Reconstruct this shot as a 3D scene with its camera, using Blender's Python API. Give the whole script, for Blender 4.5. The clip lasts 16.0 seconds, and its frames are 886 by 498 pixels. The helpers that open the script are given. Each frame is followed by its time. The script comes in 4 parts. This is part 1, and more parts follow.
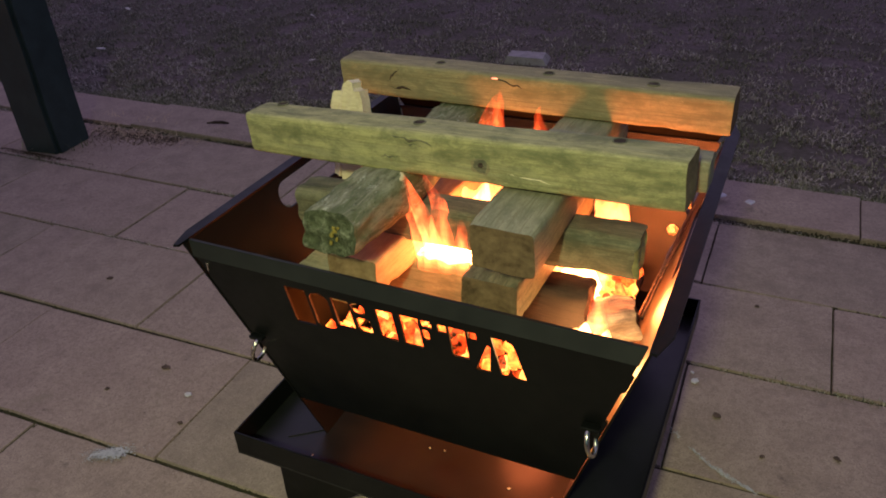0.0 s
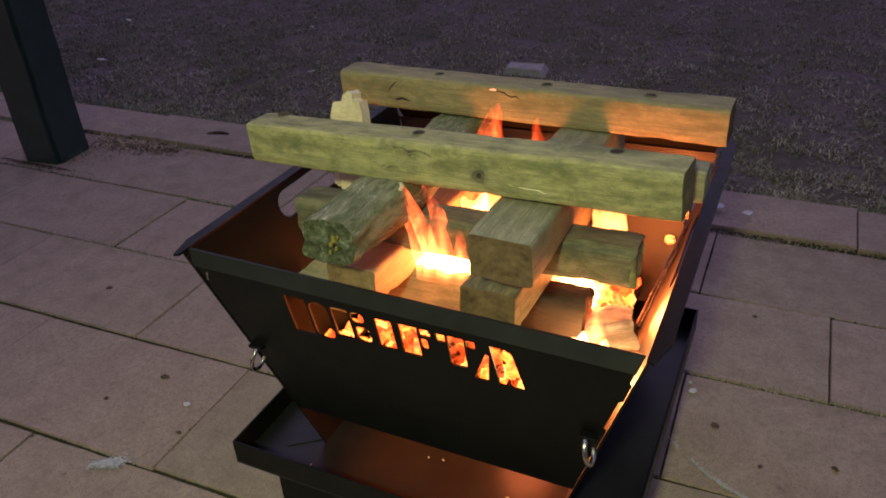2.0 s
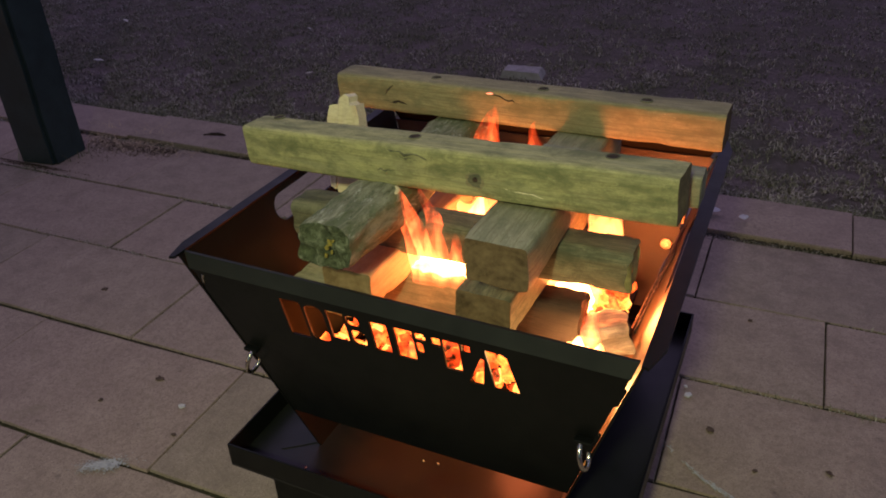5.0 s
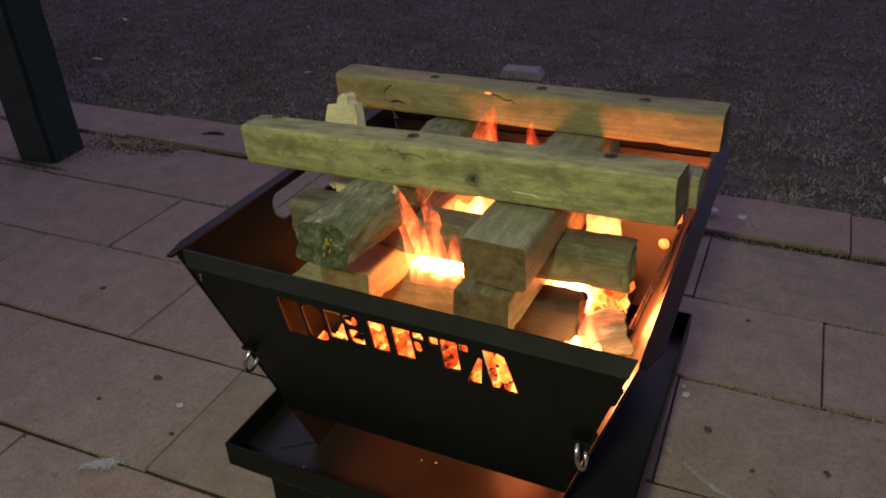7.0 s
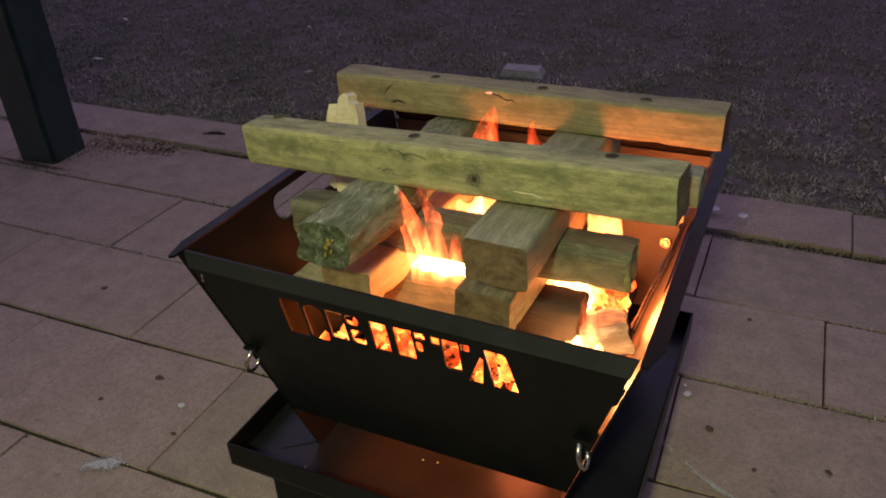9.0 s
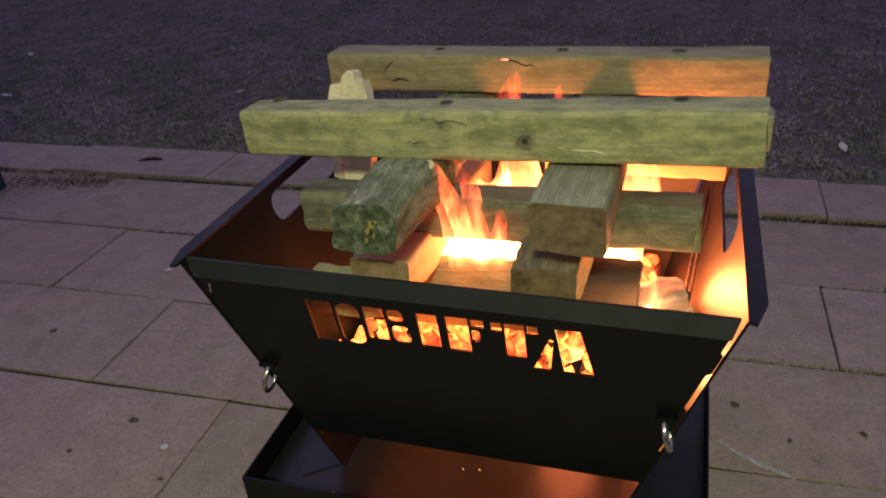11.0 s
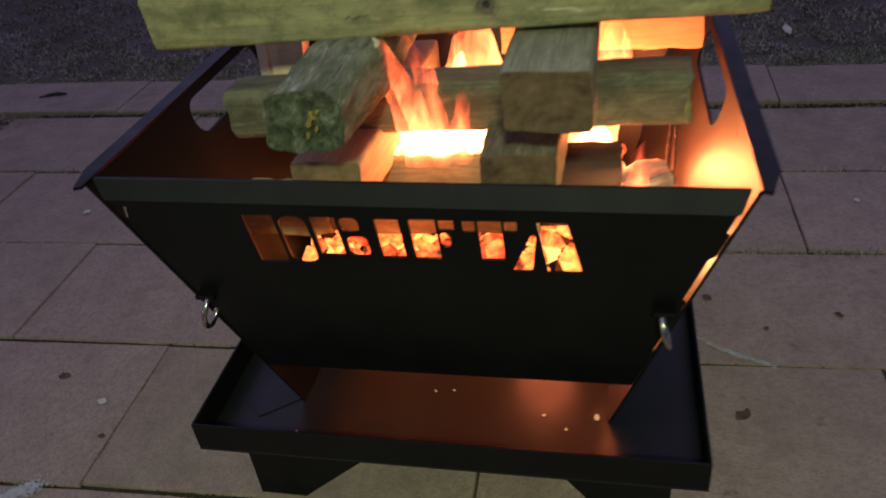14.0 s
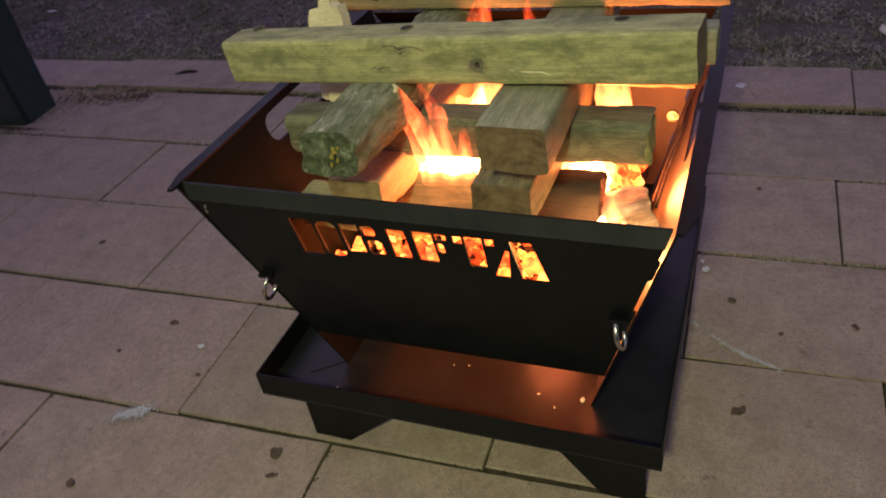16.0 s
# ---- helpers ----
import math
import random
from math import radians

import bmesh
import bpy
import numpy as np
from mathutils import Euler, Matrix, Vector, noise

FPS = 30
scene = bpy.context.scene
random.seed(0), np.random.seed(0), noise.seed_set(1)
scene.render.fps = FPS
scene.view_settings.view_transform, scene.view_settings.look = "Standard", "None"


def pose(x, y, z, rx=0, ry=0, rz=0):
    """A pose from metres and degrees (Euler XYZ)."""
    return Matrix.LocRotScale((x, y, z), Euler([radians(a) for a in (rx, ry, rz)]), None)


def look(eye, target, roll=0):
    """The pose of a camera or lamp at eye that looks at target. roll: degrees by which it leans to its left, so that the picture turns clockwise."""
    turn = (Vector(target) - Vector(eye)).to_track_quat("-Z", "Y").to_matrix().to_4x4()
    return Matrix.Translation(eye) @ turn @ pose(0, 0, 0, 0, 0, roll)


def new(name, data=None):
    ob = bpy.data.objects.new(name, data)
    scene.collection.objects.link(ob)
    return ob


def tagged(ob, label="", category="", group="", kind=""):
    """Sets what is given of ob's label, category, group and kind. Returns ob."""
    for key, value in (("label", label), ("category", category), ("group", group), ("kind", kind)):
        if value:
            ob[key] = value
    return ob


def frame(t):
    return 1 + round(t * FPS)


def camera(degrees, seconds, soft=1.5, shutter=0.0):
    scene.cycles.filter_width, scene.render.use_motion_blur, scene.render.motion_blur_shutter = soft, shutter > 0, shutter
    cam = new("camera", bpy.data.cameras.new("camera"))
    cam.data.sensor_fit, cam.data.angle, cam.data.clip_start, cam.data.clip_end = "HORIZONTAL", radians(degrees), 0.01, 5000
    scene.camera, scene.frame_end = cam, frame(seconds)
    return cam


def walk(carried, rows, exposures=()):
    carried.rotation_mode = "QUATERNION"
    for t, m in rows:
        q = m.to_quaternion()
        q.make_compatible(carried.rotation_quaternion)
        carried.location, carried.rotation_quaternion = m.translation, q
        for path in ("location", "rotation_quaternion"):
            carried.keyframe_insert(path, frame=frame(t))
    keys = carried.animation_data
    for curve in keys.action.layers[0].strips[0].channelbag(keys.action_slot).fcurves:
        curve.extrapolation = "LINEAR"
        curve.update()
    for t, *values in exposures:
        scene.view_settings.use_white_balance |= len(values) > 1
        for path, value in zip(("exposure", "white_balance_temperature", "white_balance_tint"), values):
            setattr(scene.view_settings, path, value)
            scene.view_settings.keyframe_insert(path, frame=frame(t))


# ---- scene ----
cam = camera(60.5, 16.0, soft=1.8, shutter=0.5)
PATH = [
    (0, (0.3537, -0.5686, 0.9568), (-0.3908, 0.9150, -0.0472), -3.47),
    (0.5, (0.3544, -0.5719, 0.9592), (-0.3908, 0.9144, -0.0393), -3.42),
    (1, (0.3532, -0.5683, 0.9585), (-0.3918, 0.9204, -0.0381), -3.39),
    (1.5, (0.3562, -0.5713, 0.9602), (-0.3902, 0.9209, -0.0294), -3.42),
    (2, (0.3565, -0.5735, 0.9585), (-0.3908, 0.9249, -0.0225), -3.34),
    (2.5, (0.3547, -0.5687, 0.9594), (-0.3870, 0.9295, -0.0245), -3.10),
    (3, (0.3575, -0.5726, 0.9590), (-0.3824, 0.9290, -0.0211), -3.07),
    (3.5, (0.3561, -0.5700, 0.9592), (-0.3827, 0.9329, -0.0201), -3.02),
    (4, (0.3564, -0.5728, 0.9611), (-0.3846, 0.9324, -0.0143), -3.02),
    (6.5, (0.3577, -0.5710, 0.9595), (-0.3799, 0.9310, -0.0215), -2.75),
    (7, (0.3581, -0.5720, 0.9603), (-0.3794, 0.9324, -0.0177), -2.77),
    (7.5, (0.3559, -0.5717, 0.9612), (-0.3825, 0.9338, -0.0156), -2.72),
    (8, (0.3554, -0.5697, 0.9595), (-0.3818, 0.9350, -0.0178), -2.66),
    (8.5, (0.3586, -0.5708, 0.9606), (-0.3809, 0.9314, -0.0192), -2.93),
    (9, (0.3576, -0.5716, 0.9615), (-0.3814, 0.9300, -0.0187), -2.93),
    (9.2, (0.3598, -0.5717, 0.9606), (-0.3800, 0.9317, -0.0167), -3.03),
    (11.3, (0.1924, -0.5667, 0.8595), (-0.3031, 1.0633, -0.0687), -6.34),
    (11.5, (0.1826, -0.5656, 0.8390), (-0.2609, 1.0862, -0.0755), -7.33),
    (12, (0.1445, -0.5547, 0.7770), (-0.2111, 1.1409, -0.0980), -7.33),
    (12.5, (0.1009, -0.5324, 0.7188), (-0.2104, 1.1642, -0.1695), -7.09),
    (13, (0.0830, -0.5039, 0.7018), (-0.2845, 1.0941, -0.3346), -6.69),
    (13.5, (0.1054, -0.4913, 0.7177), (-0.2650, 1.1027, -0.3234), -7.38),
    (14, (0.1665, -0.5032, 0.8113), (-0.2369, 1.0340, -0.3015), -7.26),
    (14.5, (0.2615, -0.5340, 0.8947), (-0.2473, 0.9402, -0.2596), -10.10),
    (15, (0.2883, -0.5640, 0.9086), (-0.3079, 0.8730, -0.2492), -12.63),
    (15.5, (0.2978, -0.5694, 0.9190), (-0.3256, 0.8693, -0.2242), -12.34),
    (16, (0.3252, -0.5704, 0.9268), (-0.3666, 0.8299, -0.2242), -10.32),
]
EXPOSURES = [(0, 0.3, 6490, 19), (1, 0.3, 6490, 19), (1.5, 0.38, 6490, 18), (2, 0.32, 6490, 18), (2.5, 0.05, 6490, 21), (2.9, 0.25, 6490, 19), (3.2, 0.3, 6490, 19), (3.6, 0.2, 6490, 19), (4.2, 0.2, 6490, 19), (6.3, -0.2, 6440, 19), (6.6, -0.2, 6440, 19), (7, 0.0, 6490, 18), (7.5, 0.35, 6490, 18), (8, 0.05, 6490, 19), (8.5, 0.35, 6540, 18), (9, 0.2, 6590, 21),
             (11.3, 0.3, 6060, 22), (12, 0.3, 6060, 22), (12.5, -0.1, 5840, 18), (13, 0.15, 5960, 22), (13.5, 0.2, 6010, 24), (14, -0.15, 5760, 22),
             (14.5, -0.2, 5960, 22), (15, -0.2, 5910, 21), (15.5, -0.4, 5910, 24), (16, 0.35, 6440, 22)]
walk(cam, [(t, look(e, g, r)) for t, e, g, r in PATH], EXPOSURES)

# ---- world, sun, lamps ----
world = bpy.data.worlds.new("dusk")
scene.world = world
world.use_nodes = True
wn, wl = world.node_tree.nodes, world.node_tree.links
sky = wn.new("ShaderNodeTexSky")
sky.sky_type = "NISHITA"
sky.sun_disc = False
sky.sun_elevation, sky.sun_rotation = radians(2.0), radians(250)
sky.air_density, sky.dust_density, sky.ozone_density = 1.0, 0.6, 3.0
wl.new(sky.outputs[0], wn["Background"].inputs[0])
wn["Background"].inputs[1].default_value = 0.13


def lamp(name, kind, m, colour, energy, size):
    data = bpy.data.lights.new(name, kind)
    data.color, data.energy = colour, energy
    if kind == "AREA":
        data.shape, data.size = "DISK", size
    elif kind == "SUN":
        data.angle = radians(size)
    else:
        data.shadow_soft_size = size
    ob = new(name, data)
    ob.matrix_world = m
    return ob


lamp("afterglow", "SUN", pose(0, 0, 5, 28, 0, 200), (0.79, 0.60, 1.0), 0.88, 110)
# unseen fixed lamp standing in for a torch carried beside the camera
TORCH = lamp("porch_lamp", "AREA", look((0.30, -1.26, 1.52), (0.0, -0.06, 0.22)), (0.93, 1.0, 0.49), 6.7, 0.14)
TORCH.data.spread = radians(100)
FIRE = (1.0, 0.21, 0.045)
lamp("fire_middle", "POINT", pose(0.01, 0.200, 0.474), FIRE, 0.60, 0.03)
lamp("fire_corner", "POINT", pose(0.190, 0.20, 0.408), FIRE, 9.2, 0.05)
lamp("fire_rear", "POINT", pose(0.17, 0.31, 0.45), FIRE, 0.25, 0.03)
lamp("fire_front", "POINT", pose(-0.04, 0.086, 0.360), FIRE, 0.34, 0.03)
lamp("fire_lick", "POINT", pose(0.0, 0.100, 0.478), FIRE, 0.16, 0.015)
lamp("fire_under_grate", "POINT", pose(0.10, 0.17, 0.214), (1.0, 0.20, 0.06), 0.62, 0.04)


# ---- materials ----
class Mat:
    """A node material with short calls."""

    def __init__(self, name, rough=0.6, metal=0.0, spec=0.5):
        self.m = bpy.data.materials.new(name)
        self.m.use_nodes = True
        self.n, self.l = self.m.node_tree.nodes, self.m.node_tree.links
        self.b = self.n["Principled BSDF"]
        self.b.inputs["Roughness"].default_value = rough
        self.b.inputs["Metallic"].default_value = metal
        self.b.inputs["Specular IOR Level"].default_value = spec
        self.tc = self.n.new("ShaderNodeTexCoord")

    def coords(self, scale=(1, 1, 1), world_space=False):
        mp = self.n.new("ShaderNodeMapping")
        mp.inputs["Scale"].default_value = scale
        if world_space:
            self.l.new(self.n.new("ShaderNodeNewGeometry").outputs["Position"], mp.inputs[0])
        else:
            self.l.new(self.tc.outputs["Object"], mp.inputs[0])
        return mp.outputs[0]

    def noise(self, vec, scale, detail=6, rough=0.6, distort=0.0):
        t = self.n.new("ShaderNodeTexNoise")
        t.inputs["Scale"].default_value, t.inputs["Detail"].default_value = scale, detail
        t.inputs["Roughness"].default_value, t.inputs["Distortion"].default_value = rough, distort
        self.l.new(vec, t.inputs["Vector"])
        return t.outputs["Fac"]

    def ramp(self, fac, *stops):
        r = self.n.new("ShaderNodeValToRGB")
        e = r.color_ramp.elements
        while len(e) < len(stops):
            e.new(0.5)
        for el, (p, c) in zip(e, stops):
            el.position = p
            el.color = (*c, 1) if isinstance(c, tuple) else (c, c, c, 1)
        self.l.new(fac, r.inputs[0])
        return r.outputs[0]

    def mix(self, fac, a, b, mode="MIX"):
        x = self.n.new("ShaderNodeMix")
        x.data_type, x.blend_type = "RGBA", mode
        for i, v in ((0, fac), (6, a), (7, b)):
            sock = x.inputs[i]
            if isinstance(v, (int, float)):
                sock.default_value = v if i == 0 else (v, v, v, 1)
            elif isinstance(v, tuple):
                sock.default_value = (*v, 1)
            else:
                self.l.new(v, sock)
        return x.outputs[2]

    def math(self, op, a, b=0.0):
        x = self.n.new("ShaderNodeMath")
        x.operation = op
        for sock, v in ((x.inputs[0], a), (x.inputs[1], b)):
            if isinstance(v, (int, float)):
                sock.default_value = v
            else:
                self.l.new(v, sock)
        return x.outputs[0]

    def object_random(self):
        return self.n.new("ShaderNodeObjectInfo").outputs["Random"]

    def island_random(self):
        return self.n.new("ShaderNodeNewGeometry").outputs["Random Per Island"]

    def colour(self, c):
        self.l.new(c, self.b.inputs["Base Color"])

    def roughness(self, r):
        self.l.new(r, self.b.inputs["Roughness"])

    def bump(self, h, strength=0.4, dist=0.002):
        x = self.n.new("ShaderNodeBump")
        x.inputs["Strength"].default_value, x.inputs["Distance"].default_value = strength, dist
        self.l.new(h, x.inputs["Height"])
        self.l.new(x.outputs[0], self.b.inputs["Normal"])
        return self


def steel_black(name="black_painted_steel", spec=0.18, low=0.36, high=0.55, lighten=1.0):
    k = Mat(name, 0.4, 0.0, spec)
    w = k.coords(world_space=True)
    fine, big = k.noise(w, 260, 4), k.noise(w, 9, 5)
    k.colour(k.ramp(big, (0.3, (0.0025 * lighten, 0.0030 * lighten, 0.0033 * lighten)), (0.7, (0.0055 * lighten, 0.0062 * lighten, 0.0062 * lighten))))
    k.roughness(k.ramp(k.noise(w, 30, 5), (0.3, low), (0.75, high)))
    k.bump(fine, 0.15, 0.0006)
    return k.m


def steel_sooty():
    k = Mat("scorched_steel", 0.45, 0.0, 0.5)
    w = k.coords(world_space=True)
    n = k.noise(w, 14, 6, 0.65)
    k.colour(k.ramp(n, (0.32, (0.010, 0.009, 0.009)), (0.55, (0.022, 0.017, 0.015)), (0.75, (0.045, 0.033, 0.027))))
    k.bump(k.noise(w, 150, 4), 0.2, 0.0008)
    return k.m


def steel_shiny():
    k = Mat("zinc_plated_steel", 0.2, 1.0)
    n = k.noise(k.coords(), 90, 4)
    k.colour(k.ramp(n, (0.3, (0.42, 0.40, 0.33)), (0.7, (0.62, 0.60, 0.52))))
    k.roughness(k.ramp(n, (0.3, 0.14), (0.7, 0.3)))
    return k.m


def wood(name, dark, mid, light, stain, grey=(0.22, 0.20, 0.13), grain=1.0, stain_at=0.62, rough=0.75, bump=0.5):
    """Sawn timber with its grain along the object's own x."""
    k = Mat(name, rough, 0.0, 0.25)
    long = k.noise(k.coords((5, 60 * grain, 60 * grain)), 1.6, 8, 0.65, 0.6)
    fibre = k.noise(k.coords((14, 420, 420)), 1.0, 3, 0.6)
    patch = k.noise(k.coords((9, 26, 26)), 1.2, 5, 0.6, 0.4)
    blotch = k.noise(k.coords((7, 38, 38)), 1.5, 6, 0.72, 0.5)
    wear = k.noise(k.coords((40, 90, 90)), 2.2, 5, 0.75)
    c = k.ramp(long, (0.18, dark), (0.44, mid), (0.60, mid), (0.85, light))
    c = k.mix(k.ramp(blotch, (0.38, 0.8), (0.56, 0.0)), c, grey)
    c = k.mix(k.ramp(patch, (stain_at - 0.07, 0.0), (stain_at + 0.08, 0.85)), c, stain)
    c = k.mix(k.ramp(wear, (0.60, 0.0), (0.68, 0.5)), c, light)
    c = k.mix(k.ramp(fibre, (0.34, 0.65), (0.50, 0.0)), c, dark)
    grit = k.noise(k.coords((60, 60, 60)), 9.0, 4, 0.8)
    c = k.mix(k.ramp(grit, (0.34, 0.5), (0.46, 0.0)), c, dark)
    mould = k.noise(k.coords((20, 34, 34)), 1.3, 8, 0.78, 0.3)
    c = k.mix(k.ramp(mould, (0.45, 0.0), (0.62, 0.7)), c, stain)
    k.colour(c)
    k.bump(k.math("ADD", k.math("MULTIPLY", long, 0.6), k.math("ADD", k.math("MULTIPLY", fibre, 0.3), k.math("MULTIPLY", wear, 0.4))), bump, 0.0016)
    return k.m


def end_grain(name, dark, light):
    """Sawn end with growth rings round the object's x axis."""
    k = Mat(name, 0.85, 0.0, 0.2)
    ring = k.n.new("ShaderNodeTexWave")
    ring.wave_type, ring.rings_direction = "RINGS", "X"
    ring.inputs["Scale"].default_value, ring.inputs["Distortion"].default_value = 38, 4.5
    ring.inputs["Detail"].default_value = 3
    off = k.n.new("ShaderNodeMapping")
    off.inputs["Location"].default_value = (0, 0.012, 0.03)
    k.l.new(k.tc.outputs["Object"], off.inputs[0])
    k.l.new(off.outputs[0], ring.inputs["Vector"])
    n = k.noise(k.coords(), 60, 6, 0.7)
    c = k.mix(0.13, k.ramp(n, (0.3, dark), (0.7, light)), k.ramp(ring.outputs["Fac"], (0.2, dark), (0.8, light)))
    k.colour(c)
    k.bump(n, 0.6, 0.002)
    return k.m


def mossy():
    """Silvery weathered wood with streaks of moss and pale lichen along the grain."""
    k = Mat("weathered_mossy_wood", 0.95, 0.0, 0.1)
    a = k.noise(k.coords((14, 70, 70)), 1.5, 8, 0.72, 0.5)
    b = k.noise(k.coords((1, 1, 1)), 130, 5, 0.75)
    moss = k.noise(k.coords((9, 20, 20)), 1.4, 7, 0.7, 0.5)
    pale = k.noise(k.coords((22, 60, 60)), 1.7, 6, 0.75, 0.7)
    c = k.ramp(a, (0.30, (0.075, 0.075, 0.05)), (0.46, (0.20, 0.205, 0.14)), (0.68, (0.36, 0.36, 0.27)))
    c = k.mix(k.ramp(moss, (0.44, 0.0), (0.58, 0.8)), c, (0.10, 0.125, 0.06))
    c = k.mix(k.ramp(pale, (0.57, 0.0), (0.66, 0.75)), c, (0.50, 0.51, 0.43))
    c = k.mix(k.ramp(b, (0.30, 0.7), (0.42, 0.0)), c, (0.035, 0.04, 0.025))
    k.colour(c)
    k.bump(k.math("ADD", k.math("MULTIPLY", a, 0.9), k.math("MULTIPLY", b, 0.5)), 0.9, 0.006)
    return k.m


def mossy_end():
    """A crumbled end: mottled grey-green with dark pits."""
    k = Mat("mossy_broken_end", 0.97, 0.0, 0.1)
    a = k.noise(k.coords(), 75, 7, 0.75, 0.4)
    b = k.noise(k.coords(), 210, 4, 0.75)
    c = k.ramp(a, (0.33, (0.04, 0.048, 0.03)), (0.50, (0.105, 0.125, 0.075)), (0.70, (0.30, 0.33, 0.24)))
    c = k.mix(k.ramp(b, (0.36, 0.7), (0.46, 0.0)), c, (0.035, 0.042, 0.026))
    k.colour(c)
    k.bump(k.math("ADD", a, b), 1.0, 0.006)
    return k.m


def charred():
    k = Mat("charred_wood", 0.9, 0.0, 0.15)
    n = k.noise(k.coords((20, 60, 60)), 2.0, 7, 0.7)
    k.colour(k.ramp(n, (0.3, (0.012, 0.010, 0.010)), (0.55, (0.05, 0.035, 0.028)), (0.78, (0.26, 0.22, 0.19))))
    k.bump(n, 0.9, 0.004)
    return k.m


def embers():
    k = Mat("glowing_embers", 0.9, 0.0, 0.1)
    w = k.coords(world_space=True)
    n = k.noise(w, 42, 6, 0.65)
    r = k.island_random()
    heat = k.math("ADD", k.math("MULTIPLY", n, 0.8), k.math("MULTIPLY", r, 0.35))
    k.colour(k.ramp(n, (0.3, (0.02, 0.018, 0.016)), (0.7, (0.20, 0.17, 0.15))))
    k.l.new(k.ramp(heat, (0.40, (0.0, 0.0, 0.0)), (0.52, (0.7, 0.04, 0.004)), (0.66, (1.0, 0.22, 0.025)), (0.85, (1.0, 0.45, 0.09))), k.b.inputs["Emission Color"])
    k.b.inputs["Emission Strength"].default_value = 3.5
    k.bump(n, 0.6, 0.004)
    return k.m


def flame(name, hot, cool, strength, density, foot=1.0):
    """A see-through glowing sheet: hot at the object's base, thinning to the tip (its own z from 0 to 1 of its height)."""
    k = Mat(name)
    tree, links = k.n, k.l
    tree.remove(k.b)
    out = tree["Material Output"]
    sep = tree.new("ShaderNodeSeparateXYZ")
    links.new(k.tc.outputs["Generated"], sep.inputs[0])
    up = sep.outputs["Z"]
    n = k.noise(k.coords((34, 34, 12)), 1.3, 4, 0.55, 0.8)
    clear = tree.new("ShaderNodeBsdfTransparent")
    side = k.math("ABSOLUTE", k.math("SUBTRACT", sep.outputs["X"], 0.5))
    n = k.math("MULTIPLY", n, k.ramp(up, (0.0, foot), (0.22, 1.0)))
    body = k.math("SUBTRACT", k.math("ADD", n, density), k.math("ADD", k.math("MULTIPLY", up, 0.55), k.math("MULTIPLY", side, 0.35)))
    emit = tree.new("ShaderNodeEmission")
    half = tuple((p + 2 * q) / 3 for p, q in zip(hot, cool))
    links.new(k.ramp(body, (0.40, cool), (0.62, half), (0.95, hot)), emit.inputs[0])
    glow = k.ramp(body, (0.38, 0.08), (0.62, 0.35), (1.0, 1.0))
    links.new(k.math("MULTIPLY", glow, strength), emit.inputs[1])
    seen = k.ramp(body, (0.36, 0.0), (0.72, 1.0))
    for link in list(emit.inputs[1].links):
        links.remove(link)
    links.new(k.math("MULTIPLY", k.math("MULTIPLY", glow, strength), seen), emit.inputs[1])
    adder = tree.new("ShaderNodeAddShader")
    links.new(clear.outputs[0], adder.inputs[0])
    links.new(emit.outputs[0], adder.inputs[1])
    links.new(adder.outputs[0], out.inputs[0])
    return k.m


def paving():
    k = Mat("pink_concrete_paver", 0.88, 0.0, 0.25)
    w = k.coords(world_space=True)
    big, mid, fine = k.noise(w, 2.2, 5), k.noise(w, 14, 6, 0.65), k.noise(w, 320, 3)
    c = k.ramp(mid, (0.28, (0.172, 0.137, 0.104)), (0.5, (0.262, 0.212, 0.160)), (0.75, (0.348, 0.284, 0.220)))
    c = k.mix(k.ramp(big, (0.42, 0.0), (0.7, 0.45)), c, (0.21, 0.165, 0.135))
    c = k.mix(k.ramp(k.object_random(), (0.0, 0.0), (1.0, 0.35)), c, (0.36, 0.25, 0.225))
    c = k.mix(k.ramp(fine, (0.34, 0.6), (0.48, 0.0)), c, (0.13, 0.10, 0.09))
    c = k.mix(k.ramp(k.noise(w, 26, 3), (0.68, 0.0), (0.74, 0.7)), c, (0.12, 0.09, 0.08))
    c = k.mix(k.ramp(k.noise(w, 90, 4, 0.7), (0.38, 0.45), (0.54, 0.0)), c, (0.17, 0.125, 0.105))
    c = k.mix(k.ramp(k.noise(w, 300, 4, 0.8), (0.55, 0.0), (0.70, 0.4)), c, (0.55, 0.43, 0.36))
    c = k.mix(k.ramp(k.noise(w, 7, 6, 0.7, 0.6), (0.56, 0.0), (0.70, 0.6)), c, (0.19, 0.15, 0.11))
    k.colour(c)
    k.bump(k.math("ADD", fine, k.math("MULTIPLY", mid, 0.8)), 0.45, 0.0015)
    return k.m


def soil(name, dark, light, moss_tint):
    k = Mat(name, 0.97, 0.0, 0.1)
    w = k.coords(world_space=True)
    n, m = k.noise(w, 60, 7, 0.7), k.noise(w, 3.0, 4)
    c = k.mix(k.ramp(m, (0.4, 0.0), (0.62, 0.8)), k.ramp(n, (0.3, dark), (0.7, light)), moss_tint)
    k.colour(c)
    k.bump(n, 0.8, 0.01)
    return k.m


